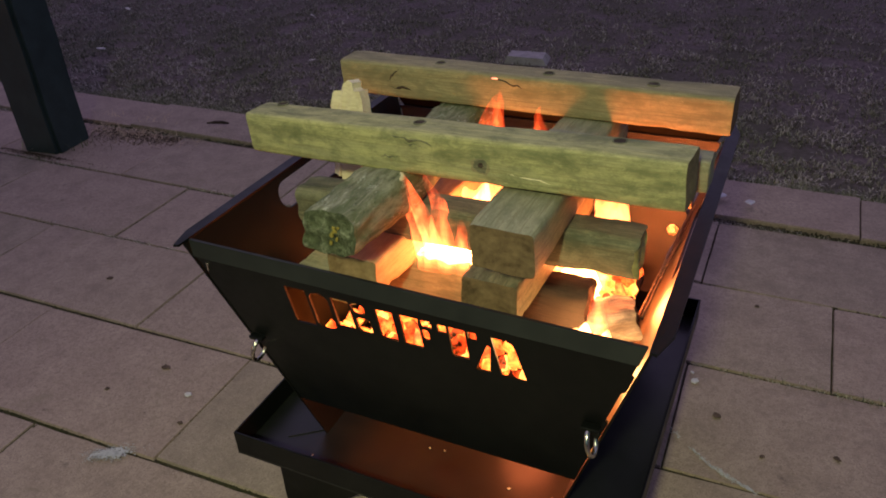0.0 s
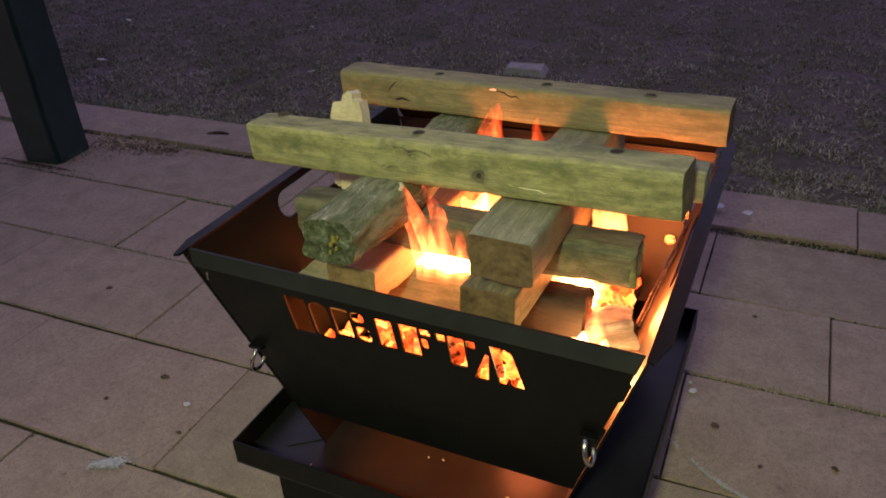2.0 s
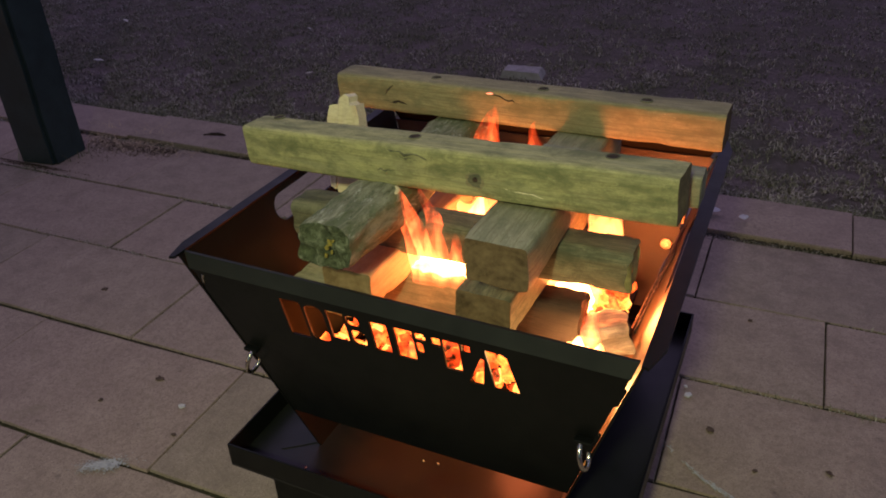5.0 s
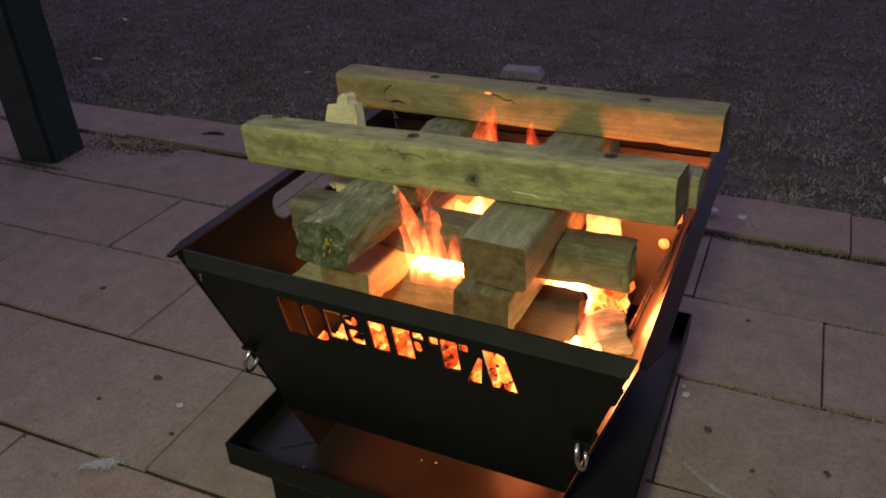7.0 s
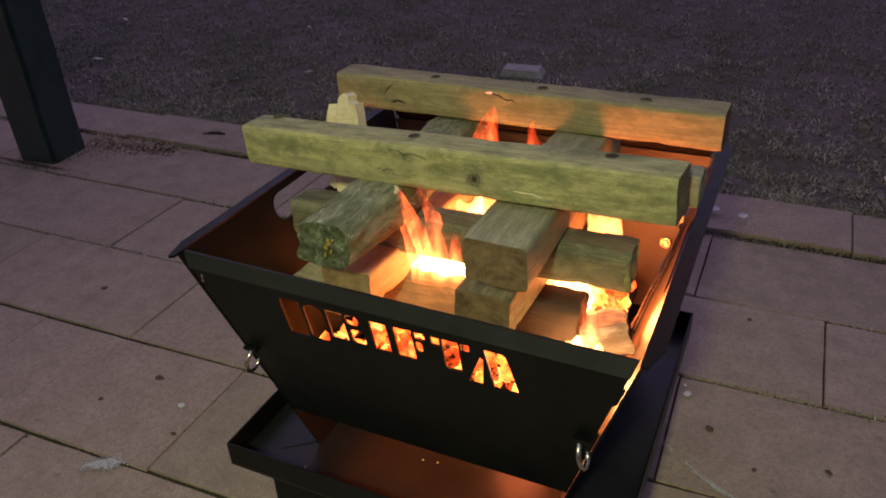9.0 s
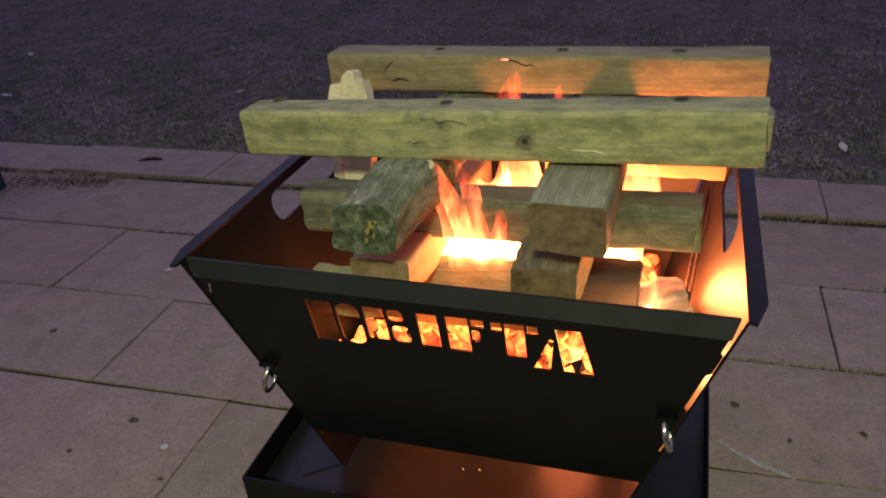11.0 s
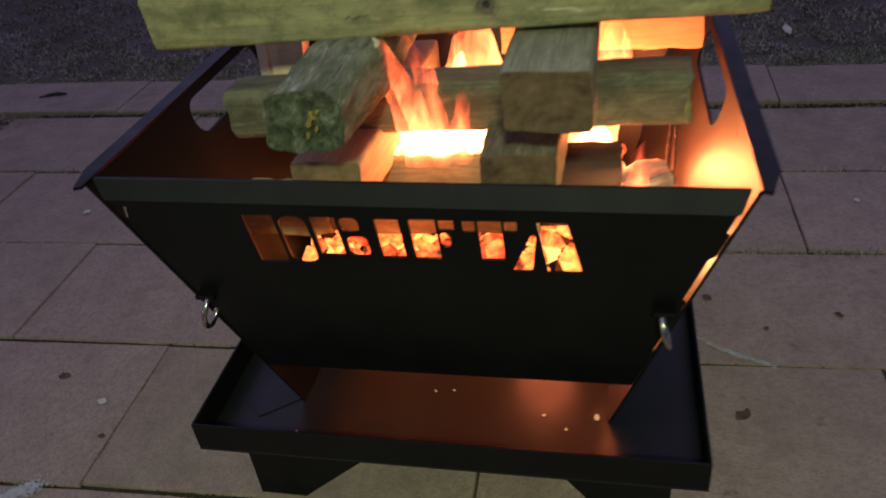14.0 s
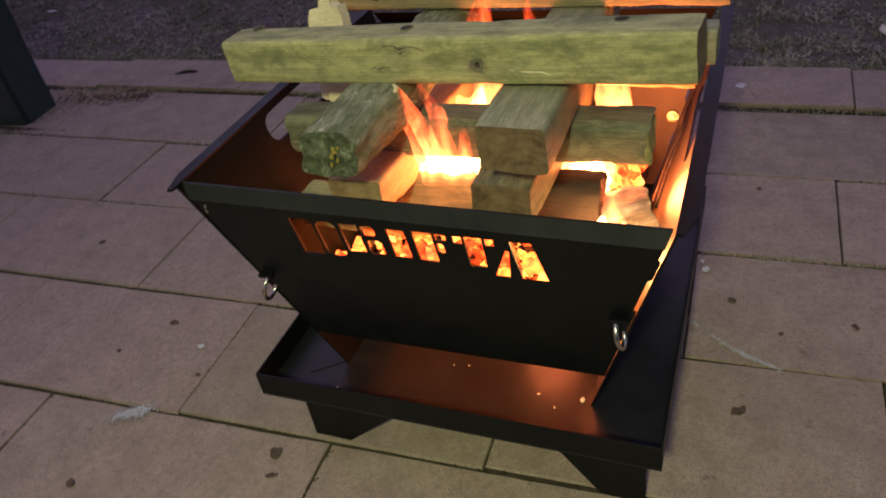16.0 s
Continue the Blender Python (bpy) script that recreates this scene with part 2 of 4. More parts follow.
def grass_mat(name="dry_lawn_grass", lush=0.0):
    k = Mat(name, 0.8, 0.0, 0.2)
    r = k.island_random()
    w = k.coords(world_space=True)
    patch = k.noise(w, 3.2, 7, 0.68)
    dry = k.ramp(r, (0.0, (0.08, 0.066, 0.056)), (0.45, (0.25, 0.208, 0.184)), (0.85, (0.44, 0.385, 0.345)), (1.0, (0.62, 0.56, 0.51)))
    green = k.ramp(r, (0.0, (0.07, 0.08, 0.038)), (0.6, (0.14, 0.15, 0.075)), (1.0, (0.22, 0.225, 0.125)))
    k.colour(k.mix(k.ramp(patch, (0.40, 0.16 + lush * 0.7), (0.62, 0.85)), dry, green))
    return k.m


def plain(name, a, b, scale=40, rough=0.7, spec=0.4, bump=0.3):
    k = Mat(name, rough, 0.0, spec)
    n = k.noise(k.coords(), scale, 6, 0.65)
    k.colour(k.ramp(n, (0.3, a), (0.7, b)))
    k.bump(n, bump, 0.002)
    return k.m


STEEL, SOOT, ZINC = steel_black(), steel_sooty(), steel_shiny()
# the lip's black is lightened for the light its fold catches
LIPSTEEL = steel_black("lit_lip_steel", 0.3, 0.4, 0.6, 2.5)
# tray steel made smoother and lighter, so the red glow shows on it
TRAYSTEEL = steel_black("lighter_tray_steel", 0.36, 0.28, 0.46, 1.9)
TREATED = wood("green_treated_pine", (0.20, 0.189, 0.092), (0.365, 0.350, 0.168), (0.475, 0.455, 0.24), (0.108, 0.119, 0.060), grey=(0.245, 0.24, 0.14), stain_at=0.59)
TREATED_OLD = wood("old_treated_pine", (0.14, 0.115, 0.065), (0.29, 0.25, 0.14), (0.40, 0.355, 0.22), (0.14, 0.13, 0.075), grey=(0.20, 0.18, 0.11), stain_at=0.58)
WEATHERED = wood("weathered_grey_pine", (0.12, 0.115, 0.07), (0.27, 0.26, 0.18), (0.40, 0.385, 0.29), (0.13, 0.135, 0.09), grey=(0.19, 0.195, 0.13), stain_at=0.58, bump=0.8)
DARKWOOD = wood("dark_green_weathered_pine", (0.065, 0.062, 0.040), (0.185, 0.175, 0.115), (0.30, 0.285, 0.20), (0.06, 0.065, 0.043), grey=(0.12, 0.12, 0.08), stain_at=0.58, bump=0.8)
FRESH = wood("bare_split_pine", (0.34, 0.22, 0.12), (0.50, 0.36, 0.21), (0.62, 0.48, 0.31), (0.38, 0.25, 0.14), grey=(0.36, 0.27, 0.16), bump=0.6)
PALE = wood("pale_split_wood", (0.50, 0.43, 0.27), (0.68, 0.61, 0.42), (0.78, 0.73, 0.56), (0.56, 0.47, 0.30), grey=(0.60, 0.53, 0.36), stain_at=0.7)
ASH = wood("ash_covered_wood", (0.10, 0.085, 0.075), (0.30, 0.26, 0.23), (0.48, 0.44, 0.40), (0.06, 0.05, 0.045), grey=(0.18, 0.15, 0.13), stain_at=0.55, bump=1.0)
SCORCHED = wood("scorched_brown_wood", (0.012, 0.009, 0.007), (0.040, 0.026, 0.019), (0.085, 0.056, 0.042), (0.026, 0.018, 0.015), grey=(0.042, 0.028, 0.023), stain_at=0.56, bump=0.8)
END_BROWN = end_grain("sawn_end_grain", (0.06, 0.038, 0.02), (0.17, 0.118, 0.066))
END_GREEN = end_grain("greenish_end_grain", (0.16, 0.14, 0.05), (0.40, 0.36, 0.15))
END_TAN = end_grain("tan_end_grain", (0.13, 0.085, 0.042), (0.27, 0.19, 0.105))
END_OLIVE = end_grain("weathered_olive_end", (0.09, 0.072, 0.035), (0.22, 0.18, 0.09))
MOSS, CHAR, EMBER = mossy(), charred(), embers()
MOSS_END = mossy_end()
k = Mat("red_ember", 0.9)
k.b.inputs["Emission Color"].default_value, k.b.inputs["Emission Strength"].default_value = (1.0, 0.07, 0.015, 1), 1.4
EMBER_RED = k.m
FLAME_HOT = flame("bright_flame", (1.0, 0.47, 0.13), (1.0, 0.12, 0.015), 5.0, 0.74, 0.55)
FLAME_MID = flame("deep_orange_flame", (1.0, 0.33, 0.075), (1.0, 0.10, 0.02), 2.6, 0.66, 0.7)
FLAME_SOFT = flame("orange_flame", (1.0, 0.27, 0.06), (1.0, 0.08, 0.02), 3.2, 0.47, 0.2)
FLAME_RED = flame("deep_red_flame", (1.0, 0.20, 0.035), (1.0, 0.06, 0.012), 2.6, 0.46, 0.2)
FLAME_CORE = flame("white_hot_flame", (1.0, 0.50, 0.16), (1.0, 0.14, 0.02), 7.0, 0.86, 1.0)
PAVER = paving()
JOINT = soil("mossy_joint_soil", (0.032, 0.027, 0.020), (0.085, 0.068, 0.050), (0.050, 0.052, 0.024))
LAWN = soil("bare_lawn_soil", (0.065, 0.052, 0.048), (0.20, 0.16, 0.15), (0.08, 0.075, 0.05))
GRASS, GREENGRASS = grass_mat(), grass_mat("green_edge_grass", 1.0)
POSTPAINT = plain("dark_green_painted_timber", (0.009, 0.018, 0.023), (0.022, 0.038, 0.045), 14, 0.48, 0.5, 0.5)
WHITE_SPLAT = plain("dried_white_splash", (0.34, 0.33, 0.33), (0.58, 0.57, 0.57), 60, 0.9, 0.1)
FAINT_SPLAT = plain("thin_white_residue", (0.25, 0.255, 0.265), (0.44, 0.445, 0.45), 90, 0.9, 0.1)
DARK_SPLAT = plain("dark_droppings", (0.05, 0.036, 0.028), (0.12, 0.085, 0.066), 60, 0.95, 0.1)
STONE = plain("pale_flat_stone", (0.22, 0.20, 0.185), (0.34, 0.315, 0.30), 30, 0.9, 0.2)
PALE_LEAF = plain("pale_dry_leaf", (0.40, 0.37, 0.33), (0.60, 0.57, 0.52), 60, 0.8, 0.2)
STRAW = plain("dry_straw", (0.30, 0.22, 0.14), (0.46, 0.36, 0.24), 60, 0.8, 0.2)


# ---- mesh helpers ----
def mesh_of(bm, name, *mats):
    bmesh.ops.recalc_face_normals(bm, faces=bm.faces)
    me = bpy.data.meshes.new(name)
    bm.to_mesh(me)
    bm.free()
    for m in mats:
        me.materials.append(m)
    return me


def part(name, bm, material, parent, label=""):
    """Links a bmesh given in world places as one mesh under its thing."""
    mats = material if isinstance(material, tuple) else (material,)
    ob = new(name, mesh_of(bm, name, *mats))
    ob.parent = parent
    ob.matrix_parent_inverse = Matrix.Translation(-parent.matrix_basis.translation) if parent.type == "EMPTY" else Matrix()
    return tagged(ob, label)


def thing(name, place, label, category, group="", kind=""):
    e = new(name)
    e.empty_display_size = 0.05
    e.location = place
    return tagged(e, label, category, group, kind)


def box(bm, lo, hi, bevel=0.0, m=None):
    r = bmesh.ops.create_cube(bm, size=1.0)
    lo, hi = Vector(lo), Vector(hi)
    d = hi - lo
    mat = Matrix.Translation((lo + hi) / 2) @ Matrix.Diagonal((d.x, d.y, d.z, 1))
    bmesh.ops.transform(bm, matrix=(m @ mat) if m else mat, verts=r["verts"])
    if bevel:
        edges = list({e for v in r["verts"] for e in v.link_edges})
        bmesh.ops.bevel(bm, geom=edges, offset=bevel, segments=2, affect="EDGES", profile=0.5)
    return bm


def plate(bm, outline, holes, at, thick, bevel=0.0):
    """A flat sheet with holes. Outline and holes are (u, v) loops; at(u, v) gives the place; thick is the offset vector."""
    def loop(pts):
        vs = [bm.verts.new(at(u, v)) for u, v in pts]
        return [bm.edges.new((vs[i], vs[(i + 1) % len(vs)])) for i in range(len(vs))]
    edges = loop(outline)
    for h in holes:
        edges += loop(h)
    r = bmesh.ops.triangle_fill(bm, use_beauty=True, use_dissolve=False, edges=edges)
    faces = [f for f in r["geom"] if isinstance(f, bmesh.types.BMFace)]
    ext = bmesh.ops.extrude_face_region(bm, geom=faces)
    bmesh.ops.translate(bm, vec=thick, verts=[v for v in ext["geom"] if isinstance(v, bmesh.types.BMVert)])
    return bm


def rounded(u0, v0, u1, v1, r, seg=4):
    pts = []
    for cu, cv, a0 in ((u1 - r, v1 - r, 0), (u0 + r, v1 - r, 90), (u0 + r, v0 + r, 180), (u1 - r, v0 + r, 270)):
        for i in range(seg + 1):
            a = radians(a0 + 90 * i / seg)
            pts.append((cu + r * math.cos(a), cv + r * math.sin(a)))
    return pts


def tube(bm, pts, r, seg=8, closed=False):
    """A round bar along a line of points."""
    pts = [Vector(p) for p in pts]
    rings, n = [], len(pts)
    for i, p in enumerate(pts):
        a = pts[(i - 1) % n] if closed or i else p
        b = pts[(i + 1) % n] if closed or i < n - 1 else p
        d = (b - a).normalized()
        q = d.to_track_quat("Z", "Y")
        rr = r[i] if isinstance(r, (list, tuple)) else r
        rings.append([bm.verts.new(p + q @ Vector((rr * math.cos(2 * math.pi * k / seg), rr * math.sin(2 * math.pi * k / seg), 0))) for k in range(seg)])
    for i in range(n if closed else n - 1):
        a, b = rings[i], rings[(i + 1) % n]
        for k in range(seg):
            bm.faces.new((a[k], a[(k + 1) % seg], b[(k + 1) % seg], b[k]))
    if not closed:
        bm.faces.new(rings[0][::-1])
        bm.faces.new(rings[-1])
    for f in bm.faces:
        f.smooth = True
    return bm


def axes(a, b, roll=0.0):
    """A pose at the middle of a and b, its x along them, its z up."""
    a, b = Vector(a), Vector(b)
    x = (b - a).normalized()
    y = Vector((0, 0, 1)).cross(x).normalized()
    z = x.cross(y)
    m = Matrix((x, y, z)).transposed().to_4x4()
    return Matrix.Translation((a + b) / 2) @ m @ pose(0, 0, 0, roll)


def timber_mesh(name, length, w, h, mats, rough=0.0015, chew=0.004, seed=0, cuts=26, around=5, taper=0.0, corner=0.09):
    """A sawn log along x: slightly bowed faces, worn arrises and uneven ends. mats: long faces, ends."""
    rnd = random.Random(seed)
    off = Vector((rnd.random() * 50, rnd.random() * 50, rnd.random() * 50))
    prof = []
    rad = min(w, h) * corner
    turn = 3 if corner < 0.2 else 7
    for cu, cv, a0 in ((w / 2 - rad, h / 2 - rad, 0), (-w / 2 + rad, h / 2 - rad, 90), (-w / 2 + rad, -h / 2 + rad, 180), (w / 2 - rad, -h / 2 + rad, 270)):
        for i in range(turn):
            a = radians(a0 + 90 / (turn - 1) * i)
            prof.append(Vector((cu + rad * math.cos(a), cv + rad * math.sin(a))))
    full = []
    for i, p in enumerate(prof):
        q = prof[(i + 1) % len(prof)]
        full.append(p)
        if (q - p).length > min(rad * 1.5, min(w, h) * 0.14):
            full += [p.lerp(q, t / around) for t in range(1, around)]
    bm = bmesh.new()
    rings = []
    for i in range(cuts + 1):
        s = i / cuts
        x = (s - 0.5) * length
        ring = []
        for p in full:
            v = Vector((x, p.x, p.y))
            k = 1 - taper * s
            v.y, v.z = v.y * k, v.z * k
            n1 = noise.noise(Vector((v.x * 9, v.y * 16, v.z * 16)) + off)
            n2 = noise.noise(Vector((v.x * 60, v.y * 90, v.z * 90)) + off)
            n3 = noise.noise(Vector((v.x * 30, 0, 0)) + off)
            out = Vector((0, p.x, p.y)).normalized()
            v += out * (n1 * rough * 2 + n2 * rough * 0.6)
            edge = min(1.0, (abs(p.x) / (w / 2)) * (abs(p.y) / (h / 2)))
            if edge > 0.75 and n3 > 0.25:
                v -= out * chew * (n3 - 0.25) * 2
            if i in (0, cuts):
                v.x += noise.noise(Vector((p.x * 60, p.y * 60, i)) + off) * chew * 0.6
                v.y, v.z = v.y * 0.975, v.z * 0.975
            ring.append(bm.verts.new(v))
        rings.append(ring)
    m = len(full)
    for a, b in zip(rings, rings[1:]):
        for k in range(m):
            f = bm.faces.new((a[k], a[(k + 1) % m], b[(k + 1) % m], b[k]))
            f.smooth = True
    for ring in (rings[0], rings[-1]):
        mid = sum((v.co for v in ring), Vector()) / m
        rim = [v.co.copy() for v in ring]
        for t in (0.86, 0.66, 0.44, 0.22):
            inner = []
            for p in rim:
                q = mid.lerp(p, t)
                q.x = mid.x + noise.noise(Vector((q.y * 70, q.z * 70, mid.x * 9)) + off) * chew * 0.5
                inner.append(bm.verts.new(q))
            for k in range(m):
                f = bm.faces.new((ring[k], ring[(k + 1) % m], inner[(k + 1) % m], inner[k]))
                f.material_index, f.smooth = 1, True
            ring = inner
        c = bm.verts.new(sum((v.co for v in ring), Vector()) / m)
        for k in range(m):
            f = bm.faces.new((ring[k], ring[(k + 1) % m], c))
            f.material_index, f.smooth = 1, True
    for e in bm.edges:
        if e.is_manifold and e.link_faces[0].material_index != e.link_faces[1].material_index:
            e.smooth = False
    return mesh_of(bm, name, *mats)


def timber(name, a, b, w, h, mats, label, seed, roll=0.0, **kw):
    ob = new(name, timber_mesh(name, (Vector(b) - Vector(a)).length, w, h, mats, seed=seed, **kw))
    ob.matrix_basis = axes(a, b, roll)
    return tagged(ob, label, "firewood", "firewood stacked in the fire pit")


def detail(name, bm, material, parent, label=""):
    """A part given in its thing's own axes."""
    mats = material if isinstance(material, tuple) else (material,)
    ob = new(name, mesh_of(bm, name, *mats))
    ob.parent = parent
    return tagged(ob, label)


def blob(bm, m, seed, seg=10, wob=0.25):
    """An uneven flat-topped lump: a disc of radius 1 and height 1, put in place by m."""
    rnd = random.Random(seed)
    rad = [1 + wob * (rnd.random() * 2 - 1) for _ in range(seg)]
    low = [bm.verts.new(m @ Vector((rad[i] * math.cos(6.2832 * i / seg), rad[i] * math.sin(6.2832 * i / seg), 0))) for i in range(seg)]
    top = [bm.verts.new(m @ Vector((0.8 * rad[i] * math.cos(6.2832 * i / seg), 0.8 * rad[i] * math.sin(6.2832 * i / seg), 0.8 + 0.2 * rnd.random()))) for i in range(seg)]
    for i in range(seg):
        bm.faces.new((low[i], low[(i + 1) % seg], top[(i + 1) % seg], top[i]))
    bm.faces.new(top)
    bm.faces.new(low[::-1])
    return bm


# ---- ground ----
GROUND_Z = -0.012
bm = bmesh.new()
box(bm, (-400, -400, GROUND_Z - 0.3), (400, 400, GROUND_Z))
ground = tagged(new("ground", mesh_of(bm, "ground", LAWN)), "dark bare soil under a thin dry lawn", "ground", kind="structure")

pavement = thing("pavement", (0, 0, GROUND_Z), "pinkish concrete slab paving with mossy joints", "pavement", kind="structure")
bm = bmesh.new()
box(bm, (-5.3, -3.41, GROUND_Z - 0.02), (4.7, 1.420, -0.0062))
part("joint_bed", bm, JOINT, pavement, "dark soil and moss in the joints")

# ---- fire pit ----
TOP, LOW, TRAY_TOP, TRAY_LOW = 0.508, 0.24, 0.203, 0.163
DEPTH = 0.545
SHEET = 0.003


def side_x(z):
    """How far out the side plates stand at a height."""
    return 0.174 + 0.30 * (z - 0.165)


def front_y(z):
    """How far back the front plate stands at a height."""
    return 0.22 * (TOP - z)


pit = thing("fire_pit", (0, DEPTH / 2, 0), "black painted sheet-steel folding fire pit on an ash tray", "fire pit")


def slot(u0, v0, u1, v1, lean=0.0):
    """A plain slot; lean moves its foot sideways."""
    return [(u0 + lean, v0), (u1 + lean, v0), (u1, v1), (u0, v1)]


HOLES = [
    slot(-0.145, 0.4125, -0.117, 0.4735), rounded(-0.1135, 0.4125, -0.0875, 0.473, 0.0115),
    slot(-0.0825, 0.424, -0.060, 0.4718), rounded(-0.057, 0.4535, -0.040, 0.4714, 0.006), rounded(-0.055, 0.4235, -0.036, 0.4485, 0.006),
    slot(-0.0255, 0.423, -0.004, 0.4702),
    slot(0.0045, 0.4225, 0.0275, 0.4705), rounded(0.0297, 0.438, 0.0385, 0.455, 0.0035), slot(0.030, 0.459, 0.0435, 0.470),
    slot(0.0505, 0.457, 0.061, 0.4693), slot(0.0635, 0.4228, 0.0832, 0.4697), slot(0.0858, 0.457, 0.096, 0.4692),
    [(0.089, 0.409), (0.106, 0.409), (0.1108, 0.4525), (0.107, 0.4545)], [(0.1195, 0.4087), (0.1488, 0.4086), (0.1361, 0.4687), (0.1128, 0.469)],
]
bm = bmesh.new()
EDGE = -0.0006
notch = [(side_x(0.374) + EDGE, 0.374), (side_x(0.377) - 0.0045, 0.377), (side_x(0.430) - 0.0045, 0.430), (side_x(0.433) + EDGE, 0.433),
         (side_x(0.458) + EDGE, 0.458), (side_x(0.461) - 0.004, 0.461), (side_x(0.489) - 0.004, 0.489)]
right_edge = [(side_x(LOW) + EDGE, LOW), (side_x(0.30) + EDGE, 0.30), (side_x(0.302) - 0.002, 0.302), (side_x(0.322) - 0.002, 0.322), (side_x(0.325) + EDGE, 0.325)] + notch
left_edge = [(side_x(LOW) + EDGE, LOW), (side_x(0.458) + EDGE, 0.458), (side_x(0.461) - 0.004, 0.461), (side_x(0.482) - 0.004, 0.482), (side_x(0.489) - 0.001, 0.489)]
outline = right_edge + [(-u, v) for u, v in left_edge[::-1]]
plate(bm, outline, HOLES, lambda u, v: (u, front_y(v), v), (0, SHEET, 0))
front = part("front_plate", bm, STEEL, pit, "black front plate with a row of cut-out slots")
bm = bmesh.new()
lip = [(-0.268, 0), (0.266, 0), (0.272, 1), (-0.276, 1)]
plate(bm, lip, [], lambda u, v: (u, front_y(0.489) - 0.0035 + 0.006 * v, 0.4872 - 0.015 * u + 0.0185 * v), (0, SHEET, 0.0006))
part("front_lip", bm, LIPSTEEL, front, "folded steel lip, its black lightened as if catching light")
bm = bmesh.new()
plate(bm, outline, [], lambda u, v: (u, DEPTH - front_y(v), v), (0, -SHEET, 0))
back = part("back_plate", bm, (SOOT), pit)
bm = bmesh.new()
plate(bm, [(-0.262, 0), (0.262, 0), (0.270, 1), (-0.270, 1)], [], lambda u, v: (u, DEPTH - front_y(0.489) + 0.0035 - 0.006 * v, 0.488 + 0.018 * v), (0, -SHEET, 0.0006))
part("back_lip", bm, STEEL, back)

for s in (-1, 1):
    bm = bmesh.new()
    y0 = lambda z: front_y(z) - 0.001
    shape = [(y0(0.166), 0.166), (y0(0.36), 0.36), (y0(TOP), TOP), (DEPTH - y0(TOP), TOP), (DEPTH - y0(0.36), 0.36), (DEPTH - y0(0.166), 0.166)]
    hand = rounded(0.178, 0.462, 0.360, 0.500, 0.0185, 6)
    plate(bm, shape, [hand], lambda u, v: (s * side_x(v), u, v), (s * SHEET, 0, 0))
    for f in bm.faces:
        if f.normal.x * s < 0:
            f.material_index = 1
    side = part("side_plate", bm, (STEEL, SOOT), pit, "steel side plate with a hand hole, scorched inside")
    bm = bmesh.new()
    x0 = side_x(TOP)
    plate(bm, [(x0 - 0.001, -0.010), (x0 + 0.006, -0.012), (x0 + 0.016, 0.022), (x0 + 0.016, DEPTH - 0.022), (x0 + 0.006, DEPTH + 0.012), (x0 - 0.001, DEPTH + 0.010)], [],
          lambda u, v: (s * u, v, TOP + 0.001 - 0.06 * (u - x0)), (0, 0, SHEET))
    part("side_flange", bm, STEEL, side, "folded steel edge")
    # shackle through the front corner tab
    bm = bmesh.new()
    box(bm, (s * 0.219 - 0.010, 0.020, 0.363), (s * 0.219 + 0.010, 0.030, 0.368), 0.001)
    part("corner_tab", bm, STEEL, side)
    bm = bmesh.new()
    pts = []
    for i in range(17):
        a = radians(360 * i / 16)
        pts.append((s * (0.2205 - 0.004 * math.sin(a)), 0.026 + 0.015 * math.cos(a), 0.346 + 0.018 * math.sin(a)))
    tube(bm, pts[:-1], 0.0029, 8, closed=True)
    part("shackle", bm, ZINC, side, "bright zinc-plated shackle")

for x in (-0.218, 0.218):
    bm = bmesh.new()
    bmesh.ops.create_cone(bm, cap_ends=True, segments=18, radius1=0.0105, radius2=0.0085, depth=0.006, matrix=pose(x, DEPTH - front_y(0.350) - 0.0045, 0.350, 90 - 12.4))
    bmesh.ops.create_cone(bm, cap_ends=True, segments=6, radius1=0.0055, radius2=0.005, depth=0.005, matrix=pose(x, DEPTH - front_y(0.350) - 0.0095, 0.351, 90 - 12.4))
    part("bolt_head", bm, ZINC, back, "round steel bolt head")

# bright metal sliver painted in for light seen through the left corner slit
bm = box(bmesh.new(), (-0.0013, -0.0016, -0.0072), (0.0013, 0.001, 0.0072), 0.0005, pose(-0.2552, front_y(0.476), 0.476, 12, 14, 0))
part("tab_end", bm, ZINC, front, "bright sliver drawn for the light showing through the corner slit")

# ash tray with its folded walls
TX0, TX1, TY0, TY1 = -0.275, 0.272, -0.004, 0.545
tray = part("ash_tray", box(bmesh.new(), (TX0, TY0, TRAY_LOW), (TX1, TY1, TRAY_LOW + SHEET)), TRAYSTEEL, pit, "shallow black ash tray with upright walls")
for lo, hi in (((TX0, TY0), (TX1, TY0 + SHEET)), ((TX0, TY1 - SHEET), (TX1, TY1)), ((TX0, TY0 + SHEET), (TX0 + SHEET, TY1 - SHEET)), ((TX1 - SHEET, TY0 + SHEET), (TX1, TY1 - SHEET))):
    part("tray_wall", box(bmesh.new(), (*lo, TRAY_LOW + SHEET), (*hi, TRAY_TOP), 0.0008), STEEL, tray)
for yy in (0.062, 0.48):
    bm = bmesh.new()
    leg = [(-0.266, TRAY_LOW), (-0.268, 0.0), (-0.206, 0.0), (-0.112, 0.084), (0.126, 0.082), (0.186, 0.0), (0.246, 0.0), (0.246, TRAY_LOW)]
    moon = [(-0.236 + 0.017 * math.cos(radians(a)), 0.100 - 0.015 * math.sin(radians(a))) for a in range(0, 181, 30)]
    plate(bm, leg, [moon], lambda u, v: (u, yy, v), (0, SHEET, 0))
    part("leg_plate", bm, STEEL, tray)

